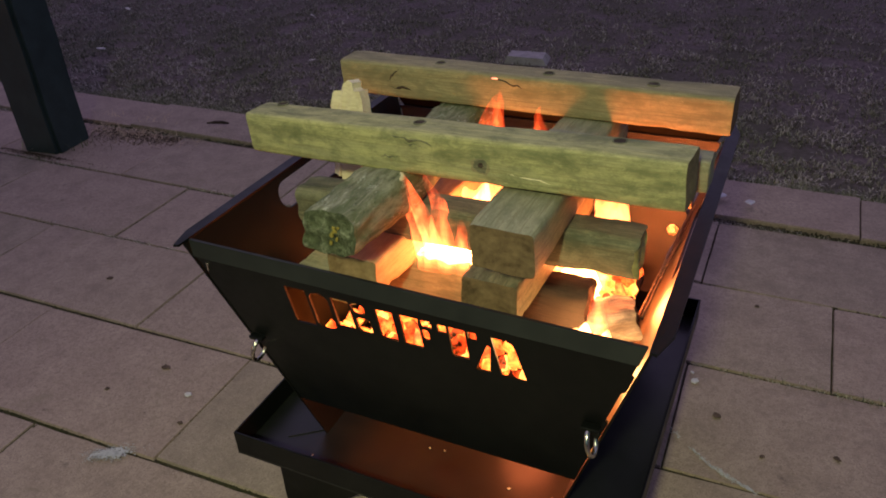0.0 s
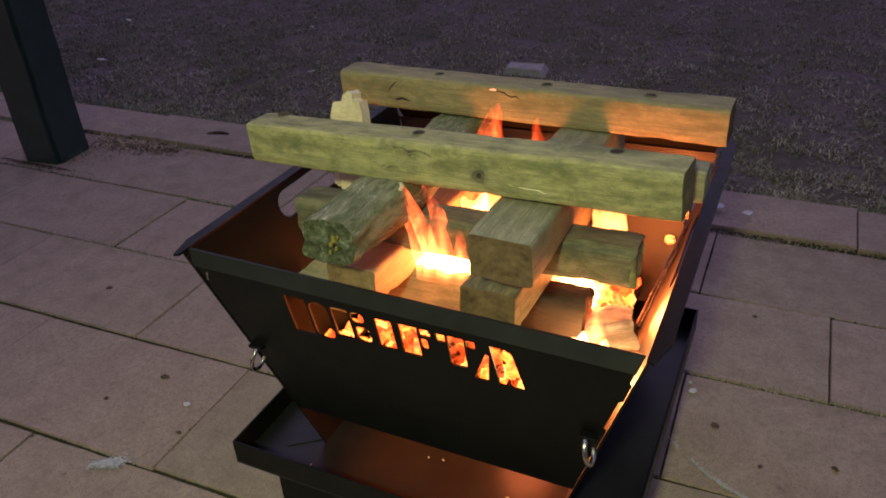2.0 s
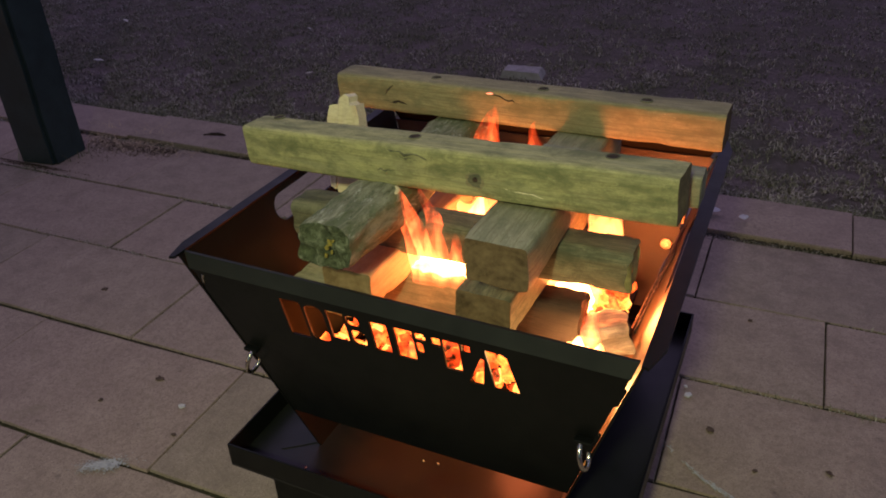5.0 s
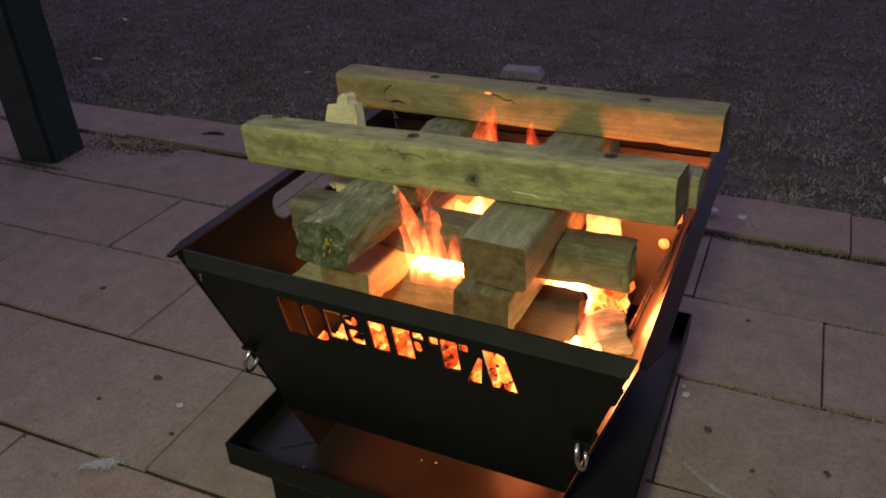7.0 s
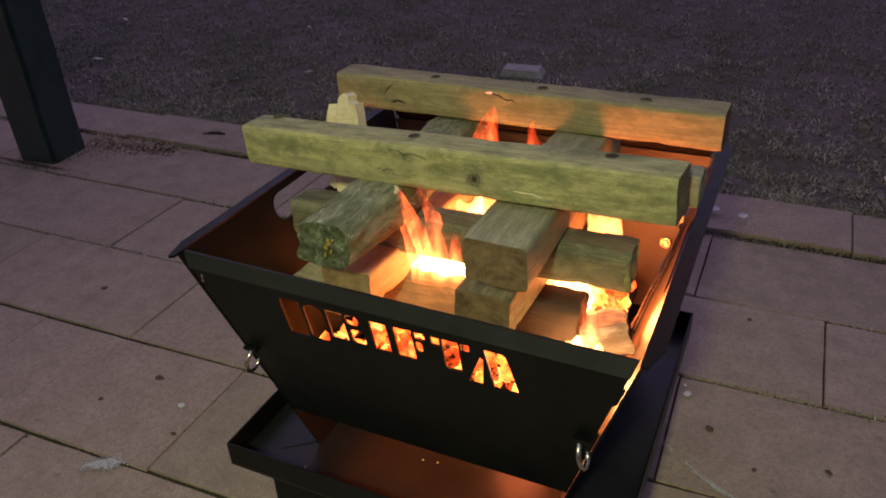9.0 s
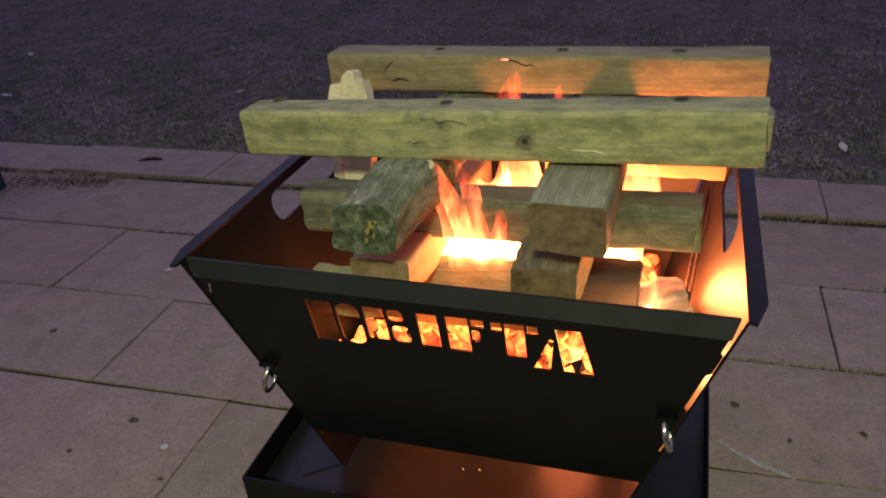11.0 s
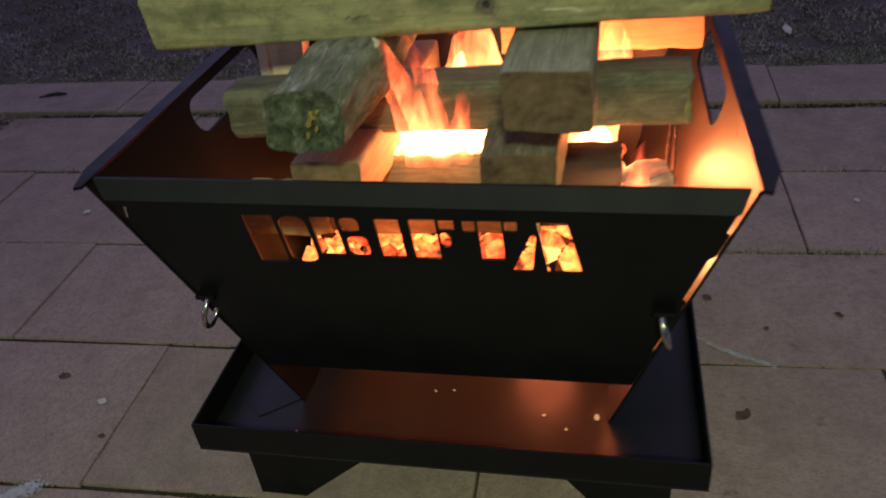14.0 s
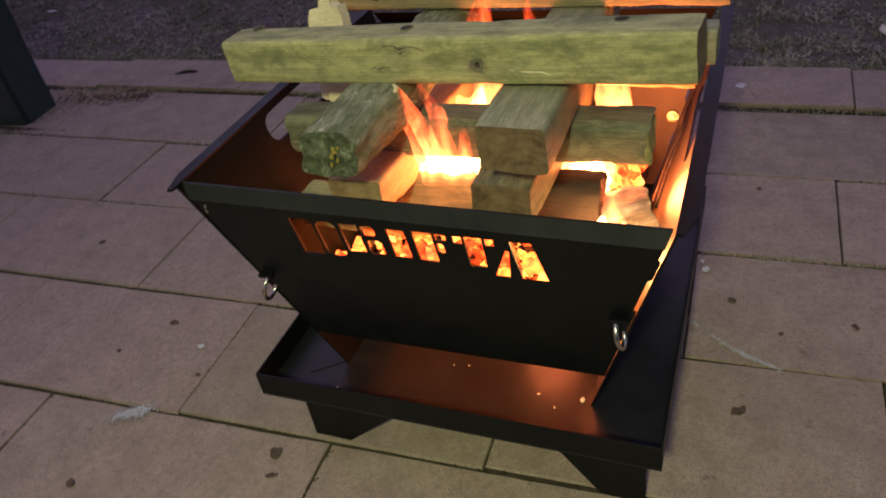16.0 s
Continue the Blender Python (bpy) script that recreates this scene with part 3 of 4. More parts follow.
bm = bmesh.new()
flap = [(-0.178, 0.080), (-0.178, 0.150), (-0.200, 0.170), (-0.250, 0.150), (-0.250, 0.078), (-0.223, 0.046)]
plate(bm, flap, [], lambda u, v: (u, v, TRAY_LOW + SHEET + 0.0004), (0, 0, 0.0012))
part("foot_flap", bm, TRAYSTEEL, tray, "folded foot of the side plate lying on the tray")
grate = part("grate", box(bmesh.new(), (-0.185, 0.09, 0.262), (0.185, 0.096, 0.272)), SOOT, pit)
for i in range(13):
    bm = bmesh.new()
    x = -0.18 + 0.03 * i
    box(bm, (x - 0.008, 0.075, 0.272), (x + 0.008, 0.47, 0.279), 0.001)
    part("grate_bar", bm, SOOT, grate)
bm = bmesh.new()
box(bm, (-0.185, 0.45, 0.262), (0.185, 0.456, 0.272))
part("grate_rail", bm, SOOT, grate)

# small chips on the tray floor
for i, (x, y, r) in enumerate([(0.162, 0.080, 0.0030), (-0.023, 0.104, 0.0012), (-0.002, 0.107, 0.0012), (0.105, 0.078, 0.0018), (-0.171, 0.029, 0.0014), (0.13, 0.06, 0.0014)]):
    bm = blob(bmesh.new(), pose(x, y, TRAY_LOW + SHEET, 0, 0, 40 * i) @ Matrix.Diagonal((r, r * 1.6, r * 0.5, 1)), i, 7)
    tagged(new("wood_chip", mesh_of(bm, "wood_chip", PALE)), "pale wood chip lying on the ash tray", "wood chip", "chips on the ash tray")

# ---- fire ----
rnd = random.Random(4)
hot, cold = bmesh.new(), bmesh.new()
for i in range(760):
    x, y = rnd.uniform(-0.19, 0.185), rnd.uniform(0.075, 0.46)
    hump = 0.085 * max(0.0, 1 - ((x - 0.05) / 0.20) ** 2) * max(0.0, 1 - ((y - 0.25) / 0.20) ** 2)
    z = 0.283 + rnd.random() * (0.015 + hump)
    r = rnd.uniform(0.007, 0.016)
    bm = cold if x < -0.185 + rnd.gauss(0, 0.02) else hot
    q = bmesh.ops.create_icosphere(bm, subdivisions=1, radius=r, matrix=pose(x, y, z, rnd.random() * 360, rnd.random() * 360, 0) @ Matrix.Diagonal((1.3, 1, 0.75, 1)))
    for v in q["verts"]:
        v.co += Vector((rnd.uniform(-1, 1), rnd.uniform(-1, 1), rnd.uniform(-1, 1))) * r * 0.22
tagged(new("ember_bed", mesh_of(hot, "ember_bed", EMBER)), "heap of glowing orange coals on the grate", "embers", kind="stuff")
tagged(new("dead_coals", mesh_of(cold, "dead_coals", CHAR)), "black burnt-out coals on the grate", "coals", kind="stuff")


def flame_tongue(place, width, height, seed, mat, lean=(0, 0), depth=0.35):
    """One flame: a hollow, flickering tongue that narrows and bends to its tip."""
    rnd = random.Random(seed)
    bm = bmesh.new()
    seg, rows, rings = 12, 12, []
    off = Vector((rnd.random() * 30, rnd.random() * 30, 0))
    for j in range(rows + 1):
        t = j / rows
        w = width * 0.5 * (0.75 + 0.6 * t) * (1 - t) ** 0.75 + 0.0008
        n = noise.noise(Vector((0, 0, t * 2.6)) + off)
        n2 = noise.noise(Vector((5, 0, t * 2.6)) + off)
        cx, cy = lean[0] * t * t + n * width * 0.5 * t, lean[1] * t * t + n2 * width * 0.3 * t
        ring = []
        for k in range(seg):
            a = 6.28319 * k / seg
            wob = 1 + 0.35 * noise.noise(Vector((math.cos(a) * 1.5, math.sin(a) * 1.5, t * 4)) + off)
            ring.append(bm.verts.new((cx + w * wob * math.cos(a), cy + w * depth * wob * math.sin(a), t * height)))
        rings.append(ring)
    for a, b in zip(rings, rings[1:]):
        for k in range(seg):
            bm.faces.new((a[k], a[(k + 1) % seg], b[(k + 1) % seg], b[k])).smooth = True
    ob = new("flame", mesh_of(bm, "flame", mat))
    ob.location = place
    ob.visible_shadow = False
    return tagged(ob, "yellow-orange flame rising between the logs" if mat is FLAME_HOT else "thin red-orange flame licking round the logs", "flame", "flames of the fire")


def flame_curtain(x0, x1, y, z0, height, seed, mat, lean=0.0, rag=1.0):
    """A broad flame: a double sheet with a ragged, licking upper edge."""
    bm = bmesh.new()
    off = Vector((seed * 3.7, seed * 1.3, 0))
    nx, nz = 56, 10
    width = x1 - x0
    for front in (-1, 1):
        grid = []
        for i in range(nx + 1):
            u = i / nx
            peak = 0.62 + 0.28 * (1 - rag) + rag * 0.45 * noise.noise(Vector((u * width * 30, 0, 0)) + off) + rag * 0.16 * noise.noise(Vector((u * width * 75, 3, 0)) + off) + rag * 0.03 * noise.noise(Vector((u * width * 250, 6, 0)) + off)
            peak = max(0.12, peak) * math.sin(math.pi * min(1.0, max(0.0, 0.06 + 0.88 * u))) ** 0.45
            col = []
            for j in range(nz + 1):
                t = j / nz
                sway = 0.010 * t * noise.noise(Vector((u * width * 30, t * 2, 5)) + off)
                col.append(bm.verts.new((u * width + sway + lean * t * t, front * 0.012 * (1 - t) + 0.012 * noise.noise(Vector((u * width * 35, t * 2.5, 9)) + off), height * peak * t)))
            grid.append(col)
        for i in range(nx):
            for j in range(nz):
                bm.faces.new((grid[i][j], grid[i + 1][j], grid[i + 1][j + 1], grid[i][j + 1])).smooth = True
    ob = new("flame", mesh_of(bm, "flame", mat))
    ob.location = (x0, y, z0)
    ob.visible_shadow = False
    return tagged(ob, "bright yellow flame spreading behind the lower logs", "flame", "flames of the fire")


CURTAINS = [
    (-0.050, 0.066, 0.190, 0.415, 0.105, 0.0), (-0.046, 0.066, 0.235, 0.420, 0.120, 0.0), (0.118, 0.172, 0.215, 0.390, 0.105, 0.0),
    (0.165, 0.222, 0.125, 0.360, 0.090, 0.004), (-0.030, 0.088, 0.262, 0.440, 0.165, 0.0),
    (0.146, 0.192, 0.285, 0.440, 0.160, 0.0), (0.104, 0.178, 0.245, 0.400, 0.105, 0.0), (0.140, 0.218, 0.104, 0.385, 0.080, 0.004), (0.168, 0.224, 0.068, 0.385, 0.070, 0.004), (-0.043, 0.062, 0.150, 0.452, 0.040, 0.0), (-0.040, 0.058, 0.168, 0.452, 0.050, 0.0),
]
for i, (x0, x1, y, z0, h, ln) in enumerate(CURTAINS):
    flame_curtain(x0, x1, y, z0, h, 3 + i, FLAME_MID if y > (0.21 if x0 > 0.05 else 0.24) else FLAME_HOT, ln, 0.45 if y > 0.2 and x0 > 0.05 else 1.0)
FLAMES = [
    ((0.002, 0.108, 0.466), 0.034, 0.150, (-0.026, -0.016)), ((0.034, 0.113, 0.466), 0.026, 0.085, (0.002, -0.012)),
    ((0.018, 0.106, 0.468), 0.024, 0.060, (0.002, -0.010)), ((-0.006, 0.104, 0.468), 0.030, 0.110, (-0.030, -0.012)), ((0.012, 0.116, 0.470), 0.040, 0.125, (-0.012, -0.004)),
    ((0.020, 0.265, 0.535), 0.050, 0.112, (0.012, 0)), ((0.070, 0.272, 0.535), 0.040, 0.085, (0, 0)), ((0.195, 0.125, 0.405), 0.030, 0.075, (0.006, 0)),
]
for i, (p, w, h, ln) in enumerate(FLAMES):
    flame_tongue(p, w, h, 11 + i, FLAME_RED if p[1] > 0.2 else FLAME_SOFT, ln)
for i, (x0, x1, y, z0, h) in enumerate([(0.150, 0.222, 0.086, 0.392, 0.080), (0.158, 0.218, 0.074, 0.394, 0.060), (0.120, 0.176, 0.205, 0.400, 0.090)]):
    flame_curtain(x0, x1, y, z0, h, 31 + i, FLAME_CORE, 0.004)

# ---- firewood, from the embers up ----
low_cross = timber("charred_log", (-0.118, 0.152, 0.415), (0.102, 0.155, 0.415), 0.048, 0.086, (TREATED_OLD, CHAR), "bare wooden log burning at its charred end", 3, rough=0.002)
char_end = timber_mesh("charred_end", 0.084, 0.049, 0.087, (SCORCHED, CHAR), seed=19, rough=0.003, chew=0.012, corner=0.34)
ob = new("charred_end", char_end)
ob.parent = low_cross
ob.matrix_basis = Matrix.Translation((0.146, 0, 0))
tagged(ob, "brown scorched end")
timber("short_log", (-0.218, 0.152, 0.390), (-0.119, 0.150, 0.390), 0.048, 0.046, (TREATED, END_GREEN), "short green log resting low on the coals", 16)
timber("charred_log", (-0.13, 0.315, 0.434), (0.165, 0.318, 0.432), 0.048, 0.046, (CHAR, CHAR), "charred log lying on the embers", 4, rough=0.003)
timber("short_log", (-0.076, 0.050, 0.477), (-0.066, 0.36, 0.472), 0.067, 0.048, (FRESH, END_TAN), "short sawn log with a bare orange-lit side", 5)
timber("short_log", (0.094, 0.052, 0.482), (0.100, 0.36, 0.478), 0.068, 0.050, (DARKWOOD, END_BROWN), "short dark log with a sawn brown end", 6)
cross = timber("cross_log", (-0.193, 0.143, 0.512), (0.235, 0.141, 0.523), 0.049, 0.050, (DARKWOOD, END_GREEN), "dark green weathered log laid across the stack", 7, rough=0.0016, chew=0.010, cuts=60, corner=0.16)
timber("cross_log", (0.050, 0.325, 0.519), (0.262, 0.325, 0.519), 0.046, 0.047, (FRESH, END_BROWN), "bare log laid across the rear of the stack", 8)
mossy_log = timber("mossy_log", (-0.063, -0.004, 0.5665), (-0.053, 0.37, 0.563), 0.072, 0.051, (MOSS, MOSS_END), "weathered log with moss and lichen on its broken end", 9, rough=0.0036, chew=0.014, cuts=70, around=9, taper=-0.03, corner=0.32)
timber("square_log", (0.1215, 0.020, 0.5690), (0.127, 0.38, 0.571), 0.069, 0.050, (WEATHERED, END_BROWN), "grey weathered square log with a sawn brown end", 10, rough=0.0012)
front_log = timber("long_log", (-0.249, 0.144, 0.605), (0.281, 0.102, 0.634), 0.046, 0.051, (TREATED, END_OLIVE), "long greenish treated pine log with bolt holes and a knot", 11, rough=0.0005, chew=0.0016, cuts=60)
back_log = timber("long_log", (-0.234, 0.342, 0.616), (0.295, 0.318, 0.622), 0.047, 0.047, (TREATED_OLD, END_BROWN), "long old treated pine log with bolt holes and a split", 12, rough=0.0006, chew=0.0016, cuts=60)


def spot_on(log, place, up):
    """A pose in a log's own axes at a world place, its z along up."""
    p = log.matrix_basis.inverted() @ Vector(place)
    q = (log.matrix_basis.to_3x3().inverted() @ Vector(up)).to_track_quat("Z", "Y")
    return Matrix.Translation(p) @ q.to_matrix().to_4x4()


def surface(log, place, axis, w, h):
    """Moves a place onto a log's top (axis 2) or front (axis 1) face."""
    p = log.matrix_basis.inverted() @ Vector(place)
    if axis == 2:
        p.z = h / 2
    else:
        p.y = -w / 2
    return log.matrix_basis @ p


def bolt_hole(log, place, w, h, r=0.0065):
    m = spot_on(log, surface(log, place, 2, w, h), log.matrix_basis.to_3x3() @ Vector((0, 0, 1)))
    bm = bmesh.new()
    bmesh.ops.create_cone(bm, cap_ends=True, segments=14, radius1=r, radius2=r, depth=0.0016, matrix=m)
    hole = detail("bolt_hole", bm, CHAR, log, "dark old bolt hole")
    bm = bmesh.new()
    pts = [m @ Vector((r * 1.05 * math.cos(a * 0.5236), r * 1.05 * math.sin(a * 0.5236), 0.0006)) for a in range(12)]
    tube(bm, pts, 0.0009, 5, closed=True)
    detail("worn_rim", bm, DARKWOOD, hole)


def knot(log, place, w, h, r):
    m = spot_on(log, surface(log, place, 1, w, h), log.matrix_basis.to_3x3() @ Vector((0, -1, 0)))
    for i, (k, mat) in enumerate(((1.0, TREATED_OLD), (0.78, DARKWOOD), (0.30, CHAR))):
        bm = blob(bmesh.new(), m @ Matrix.Translation((0.0004 * i, 0.0008 * i, -0.0008 + 0.0004 * i)) @ Matrix.Diagonal((r * k * 1.1, r * k, 0.0011, 1)), 30 + i, 18, 0.16)
        if i == 0:
            ring = detail("knot", bm, mat, log, "round knot with a dark heart")
        else:
            detail("knot_ring", bm, mat, ring)


def streak(log, name, a, b, w, h, r, mat, label, seed):
    """A thin uneven streak on a log's front face."""
    a, b = surface(log, a, 1, w, h), surface(log, b, 1, w, h)
    inv = log.matrix_basis.inverted()
    rnd = random.Random(seed)
    bm = bmesh.new()
    pts = [inv @ (a.lerp(b, i / 9)) + Vector((0, 0.0004, rnd.uniform(-1, 1) * r * 1.2)) for i in range(10)]
    tube(bm, pts, [r * (0.4 + rnd.random() * 0.6) * math.sin(0.3 + 2.5 * i / 9) for i in range(10)], 6)
    detail(name, bm, mat, log, label)


for p in ((-0.221, 0.159, 0.63), (-0.016, 0.130, 0.64), (0.208, 0.118, 0.655)):
    bolt_hole(front_log, p, 0.046, 0.051)
knot(front_log, (0.070, 0.1, 0.618), 0.046, 0.051, 0.0115)
for i, (a, b, r) in enumerate([((-0.040, 0.634), (0.012, 0.633), 0.0022), ((-0.028, 0.629), (0.000, 0.629), 0.0016), ((-0.060, 0.609), (-0.030, 0.611), 0.0012), ((0.196, 0.644), (0.222, 0.646), 0.0011)]):
    streak(front_log, "stain", (a[0], 0.1, a[1]), (b[0], 0.1, b[1]), 0.046, 0.051, r, DARKWOOD, "dark green mould stain", 20 + i)
streak(front_log, "scratch", (0.094, 0.1, 0.615), (0.150, 0.1, 0.614), 0.046, 0.051, 0.0011, PALE, "pale scratch in the wood", 1)
for p in ((-0.086, 0.335, 0.64), (0.068, 0.328, 0.64), (0.20, 0.32, 0.64)):
    bolt_hole(back_log, p, 0.047, 0.047)
streak(back_log, "split", (-0.004, 0.3, 0.639), (0.044, 0.3, 0.628), 0.047, 0.047, 0.0015, CHAR, "dark split", 3)
streak(back_log, "split", (-0.170, 0.3, 0.612), (-0.120, 0.3, 0.606), 0.047, 0.047, 0.0022, CHAR, "dark split", 4)
streak(back_log, "split", (-0.140, 0.3, 0.634), (-0.165, 0.3, 0.612), 0.047, 0.047, 0.0020, CHAR, "dark split", 5)

# dark rot hollow in the top of the cross log
m = spot_on(cross, surface(cross, (0.195, 0.140, 0.54), 2, 0.048, 0.047), cross.matrix_basis.to_3x3() @ Vector((0, 0, 1)))
bm = blob(bmesh.new(), m @ Matrix.Translation((0, 0, -0.0008)) @ Matrix.Diagonal((0.022, 0.007, 0.0012, 1)), 61, 16, 0.3)
detail("rot_hollow", bm, CHAR, cross, "dark rotten hollow")
# a glowing speck in the split of the rear log
bm = blob(bmesh.new(), spot_on(back_log, surface(back_log, (0.002, 0.3, 0.637), 1, 0.047, 0.047), back_log.matrix_basis.to_3x3() @ Vector((0, -1, 0))) @ Matrix.Translation((0, 0, -0.0004)) @ Matrix.Diagonal((0.0045, 0.0012, 0.001, 1)), 5, 9, 0.3)
detail("glowing_speck", bm, EMBER_RED, back_log, "small glowing red ember")
LICHEN = plain("yellow_lichen", (0.13, 0.11, 0.03), (0.34, 0.27, 0.06), 260, 0.95, 0.1, 0.6)
for i, (u, v, r) in enumerate([(0.010, 0.006, 0.0042), (0.006, 0.000, 0.0034), (0.012, -0.004, 0.0026), (0.004, -0.010, 0.0030), (0.015, 0.009, 0.0022)]):
    m = mossy_log.matrix_basis.inverted() @ Matrix.Translation(mossy_log.matrix_basis @ Vector((-0.1885, -u, v))) @ mossy_log.matrix_basis.to_3x3().to_4x4() @ pose(0, 0, 0, 0, -90, 0)
    detail("lichen", blob(bmesh.new(), m @ Matrix.Diagonal((r, r * 0.7, 0.0016, 1)), 40 + i, 12, 0.4), LICHEN, mossy_log, "yellow lichen patch")
# pale curl of wood on the mossy log
bm = bmesh.new()
tube(bm, [(-0.036, 0.106, 0.588), (-0.030, 0.104, 0.590), (-0.026, 0.100, 0.589), (-0.027, 0.093, 0.587), (-0.030, 0.089, 0.586)], [0.0022, 0.003, 0.003, 0.0025, 0.001], 7)
tagged(new("wood_shaving", mesh_of(bm, "wood_shaving", PALE)), "small curled pale shaving lying on the mossy log", "wood shaving")


def split_piece(name, outline, thick, m, mat, label, seed):
    """A split billet: an uneven outline in its x and z, with ragged depth."""
    rnd = random.Random(seed)
    bm = bmesh.new()
    fr = [bm.verts.new(m @ Vector((u, -thick / 2 * (0.7 + 0.5 * rnd.random()), v))) for u, v in outline]
    bk = [bm.verts.new(m @ Vector((u * 0.9, thick / 2 * (0.6 + 0.6 * rnd.random()), v * 0.99))) for u, v in outline]
    n = len(outline)
    bm.faces.new(fr)
    bm.faces.new(bk[::-1])
    for i in range(n):
        bm.faces.new((fr[i], bk[i], bk[(i + 1) % n], fr[(i + 1) % n]))
    bmesh.ops.triangulate(bm, faces=bm.faces)
    bmesh.ops.subdivide_edges(bm, edges=bm.edges, cuts=2, use_grid_fill=True)
    for v in bm.verts:
        v.co += Vector((0.6, 1, 0.4)) * noise.noise(v.co * 70) * 0.0022
    return tagged(new(name, mesh_of(bm, name, mat)), label, "firewood", "firewood stacked in the fire pit")


# pale split billet standing behind the long front log
split_piece("split_billet", [(-0.006, -0.150), (0.012, -0.150), (0.026, -0.060), (0.032, -0.010), (0.031, 0.012), (0.026, 0.033), (0.015, 0.031), (0.011, 0.034), (0.012, 0.041), (0.004, 0.044), (-0.003, 0.039), (-0.010, 0.029), (-0.024, 0.027), (-0.029, 0.008), (-0.026, -0.012), (-0.014, -0.060)],
            0.020, pose(-0.163, 0.222, 0.603, -10, -4, -12), PALE, "pale freshly split billet standing on end in the stack", 2)
split_piece("split_billet", [(-0.020, -0.080), (-0.004, -0.080), (0.000, 0.000), (-0.004, 0.034), (-0.014, 0.030), (-0.024, 0.010)],
            0.022, pose(-0.176, 0.236, 0.592, -12, -8, -30), PALE, "pale splinter standing against the split billet", 6)
timber("offcut", (0.115, 0.176, 0.612), (0.291, 0.168, 0.614), 0.034, 0.034, (WEATHERED, WEATHERED), "short grey offcut lying behind the long front log", 14)
# thin dark bars added for the seam and crack lines along the side plate
for i, (a, b, r) in enumerate([((0.222, 0.17, 0.380), (0.256, 0.47, 0.428), 0.0026), ((0.232, 0.20, 0.392), (0.266, 0.50, 0.452), 0.0018)]):
    bm = bmesh.new()
    A, B = Vector(a), Vector(b)
    pts = [A.lerp(B, t / 8) + Vector((0.001 * math.sin(t * 1.7 + i), 0, 0.0015 * math.sin(t * 2.3))) for t in range(9)]
    tube(bm, pts, [r * (1 - 0.05 * t) for t in range(9)], 6)
    tagged(new("kindling_stick", mesh_of(bm, "kindling_stick", CHAR)), "thin dark bar added to draw the seam and crack lines by the side plate", "kindling", "kindling in the fire pit")
# ashy log end burning in the corner
timber("burning_log", (0.150, 0.150, 0.392), (0.228, 0.185, 0.404), 0.046, 0.044, (ASH, CHAR), "short ash-covered log burning on the coals", 15, rough=0.005, chew=0.014, corner=0.3)

# ---- post ----
post = thing("veranda_post", (-1.872, 1.022, 0), "dark green painted square timber post on the paving", "post")
bm = bmesh.new()
r = bmesh.ops.create_cube(bm, size=1.0)
bmesh.ops.transform(bm, matrix=pose(-1.872, 1.022, 1.3, 0, 0, 6) @ Matrix.Diagonal((0.15, 0.15, 2.6, 1)), verts=r["verts"])
bmesh.ops.subdivide_edges(bm, edges=[e for e in bm.edges if abs((e.verts[0].co - e.verts[1].co).z) > 1], cuts=30)
bmesh.ops.bevel(bm, geom=[e for e in bm.edges if abs((e.verts[0].co - e.verts[1].co).normalized().z) > 0.9], offset=0.012, segments=2, affect="EDGES")
for v in bm.verts:
    v.co += Vector((1, 1, 0)) * noise.noise(v.co * 7) * 0.003
part("shaft", bm, POSTPAINT, post)

# ---- things on the ground ----
bm = blob(bmesh.new(), pose(-0.665, 2.33, GROUND_Z, 0, 0, 6) @ Matrix.Diagonal((0.128, 0.080, 0.030, 1)) @ pose(0, 0, 0, 0, 0, 45), 8, 4, 0.06)
tagged(new("flat_stone", mesh_of(bm, "flat_stone", STONE)), "pale flat stone lying in the lawn", "stone")
bm = bmesh.new()
tube(bm, [(-1.425, 1.262, 0.036), (-1.40, 1.272, 0.038), (-1.375, 1.280, 0.038), (-1.350, 1.284, 0.036)], [0.002, 0.005, 0.006, 0.003], 7)
tagged(new("bark_chip", mesh_of(bm, "bark_chip", CHAR)), "dark bark chip lying on the edging slabs", "bark chip")

rnd = random.Random(17)
bm = bmesh.new()
for i in range(1300):
    d = min(1.9, abs(rnd.gauss(0, 0.62)))
    a = rnd.random() * 6.2832
    u, v = 0.040 * d * math.cos(a), 0.015 * d * math.sin(a)
    r = rnd.uniform(0.0004, 0.0020) * (1.25 - 0.45 * d) * (1.25 if u > 0.01 else 0.85)
    blob(bm, pose(-0.617 + u * 0.86 - v * 0.5, 0.024 + u * 0.5 + v * 0.86, 0.0003, 0, 0, rnd.random() * 360) @ Matrix.Diagonal((r * 1.3, r * 0.7, 0.0004, 1)), i, 6, 0.35)
tagged(new("white_splash", mesh_of(bm, "white_splash", FAINT_SPLAT)), "dried whitish splash on the paving", "stain", kind="stuff")
for i, (x, y, r) in enumerate([(-0.588, 0.195, 0.008), (-0.948, 0.726, 0.008), (0.28, 0.578, 0.008), (0.62, 0.80, 0.006), (0.272, 0.60, 0.004), (0.22, 1.29, 0.02), (-0.72, 1.32, 0.008), (0.30, 1.27, 0.014)]):
    bm = blob(bmesh.new(), pose(x, y, 0.0008 if y < 1.2 else 0.0305, 0, 0, 37 * i) @ Matrix.Diagonal((r, r * 0.8, 0.002, 1)), 50 + i, 10, 0.2)
    tagged(new("pale_fleck", mesh_of(bm, "pale_fleck", WHITE_SPLAT)), "small whitish dropping on the paving", "stain", "flecks on the paving")
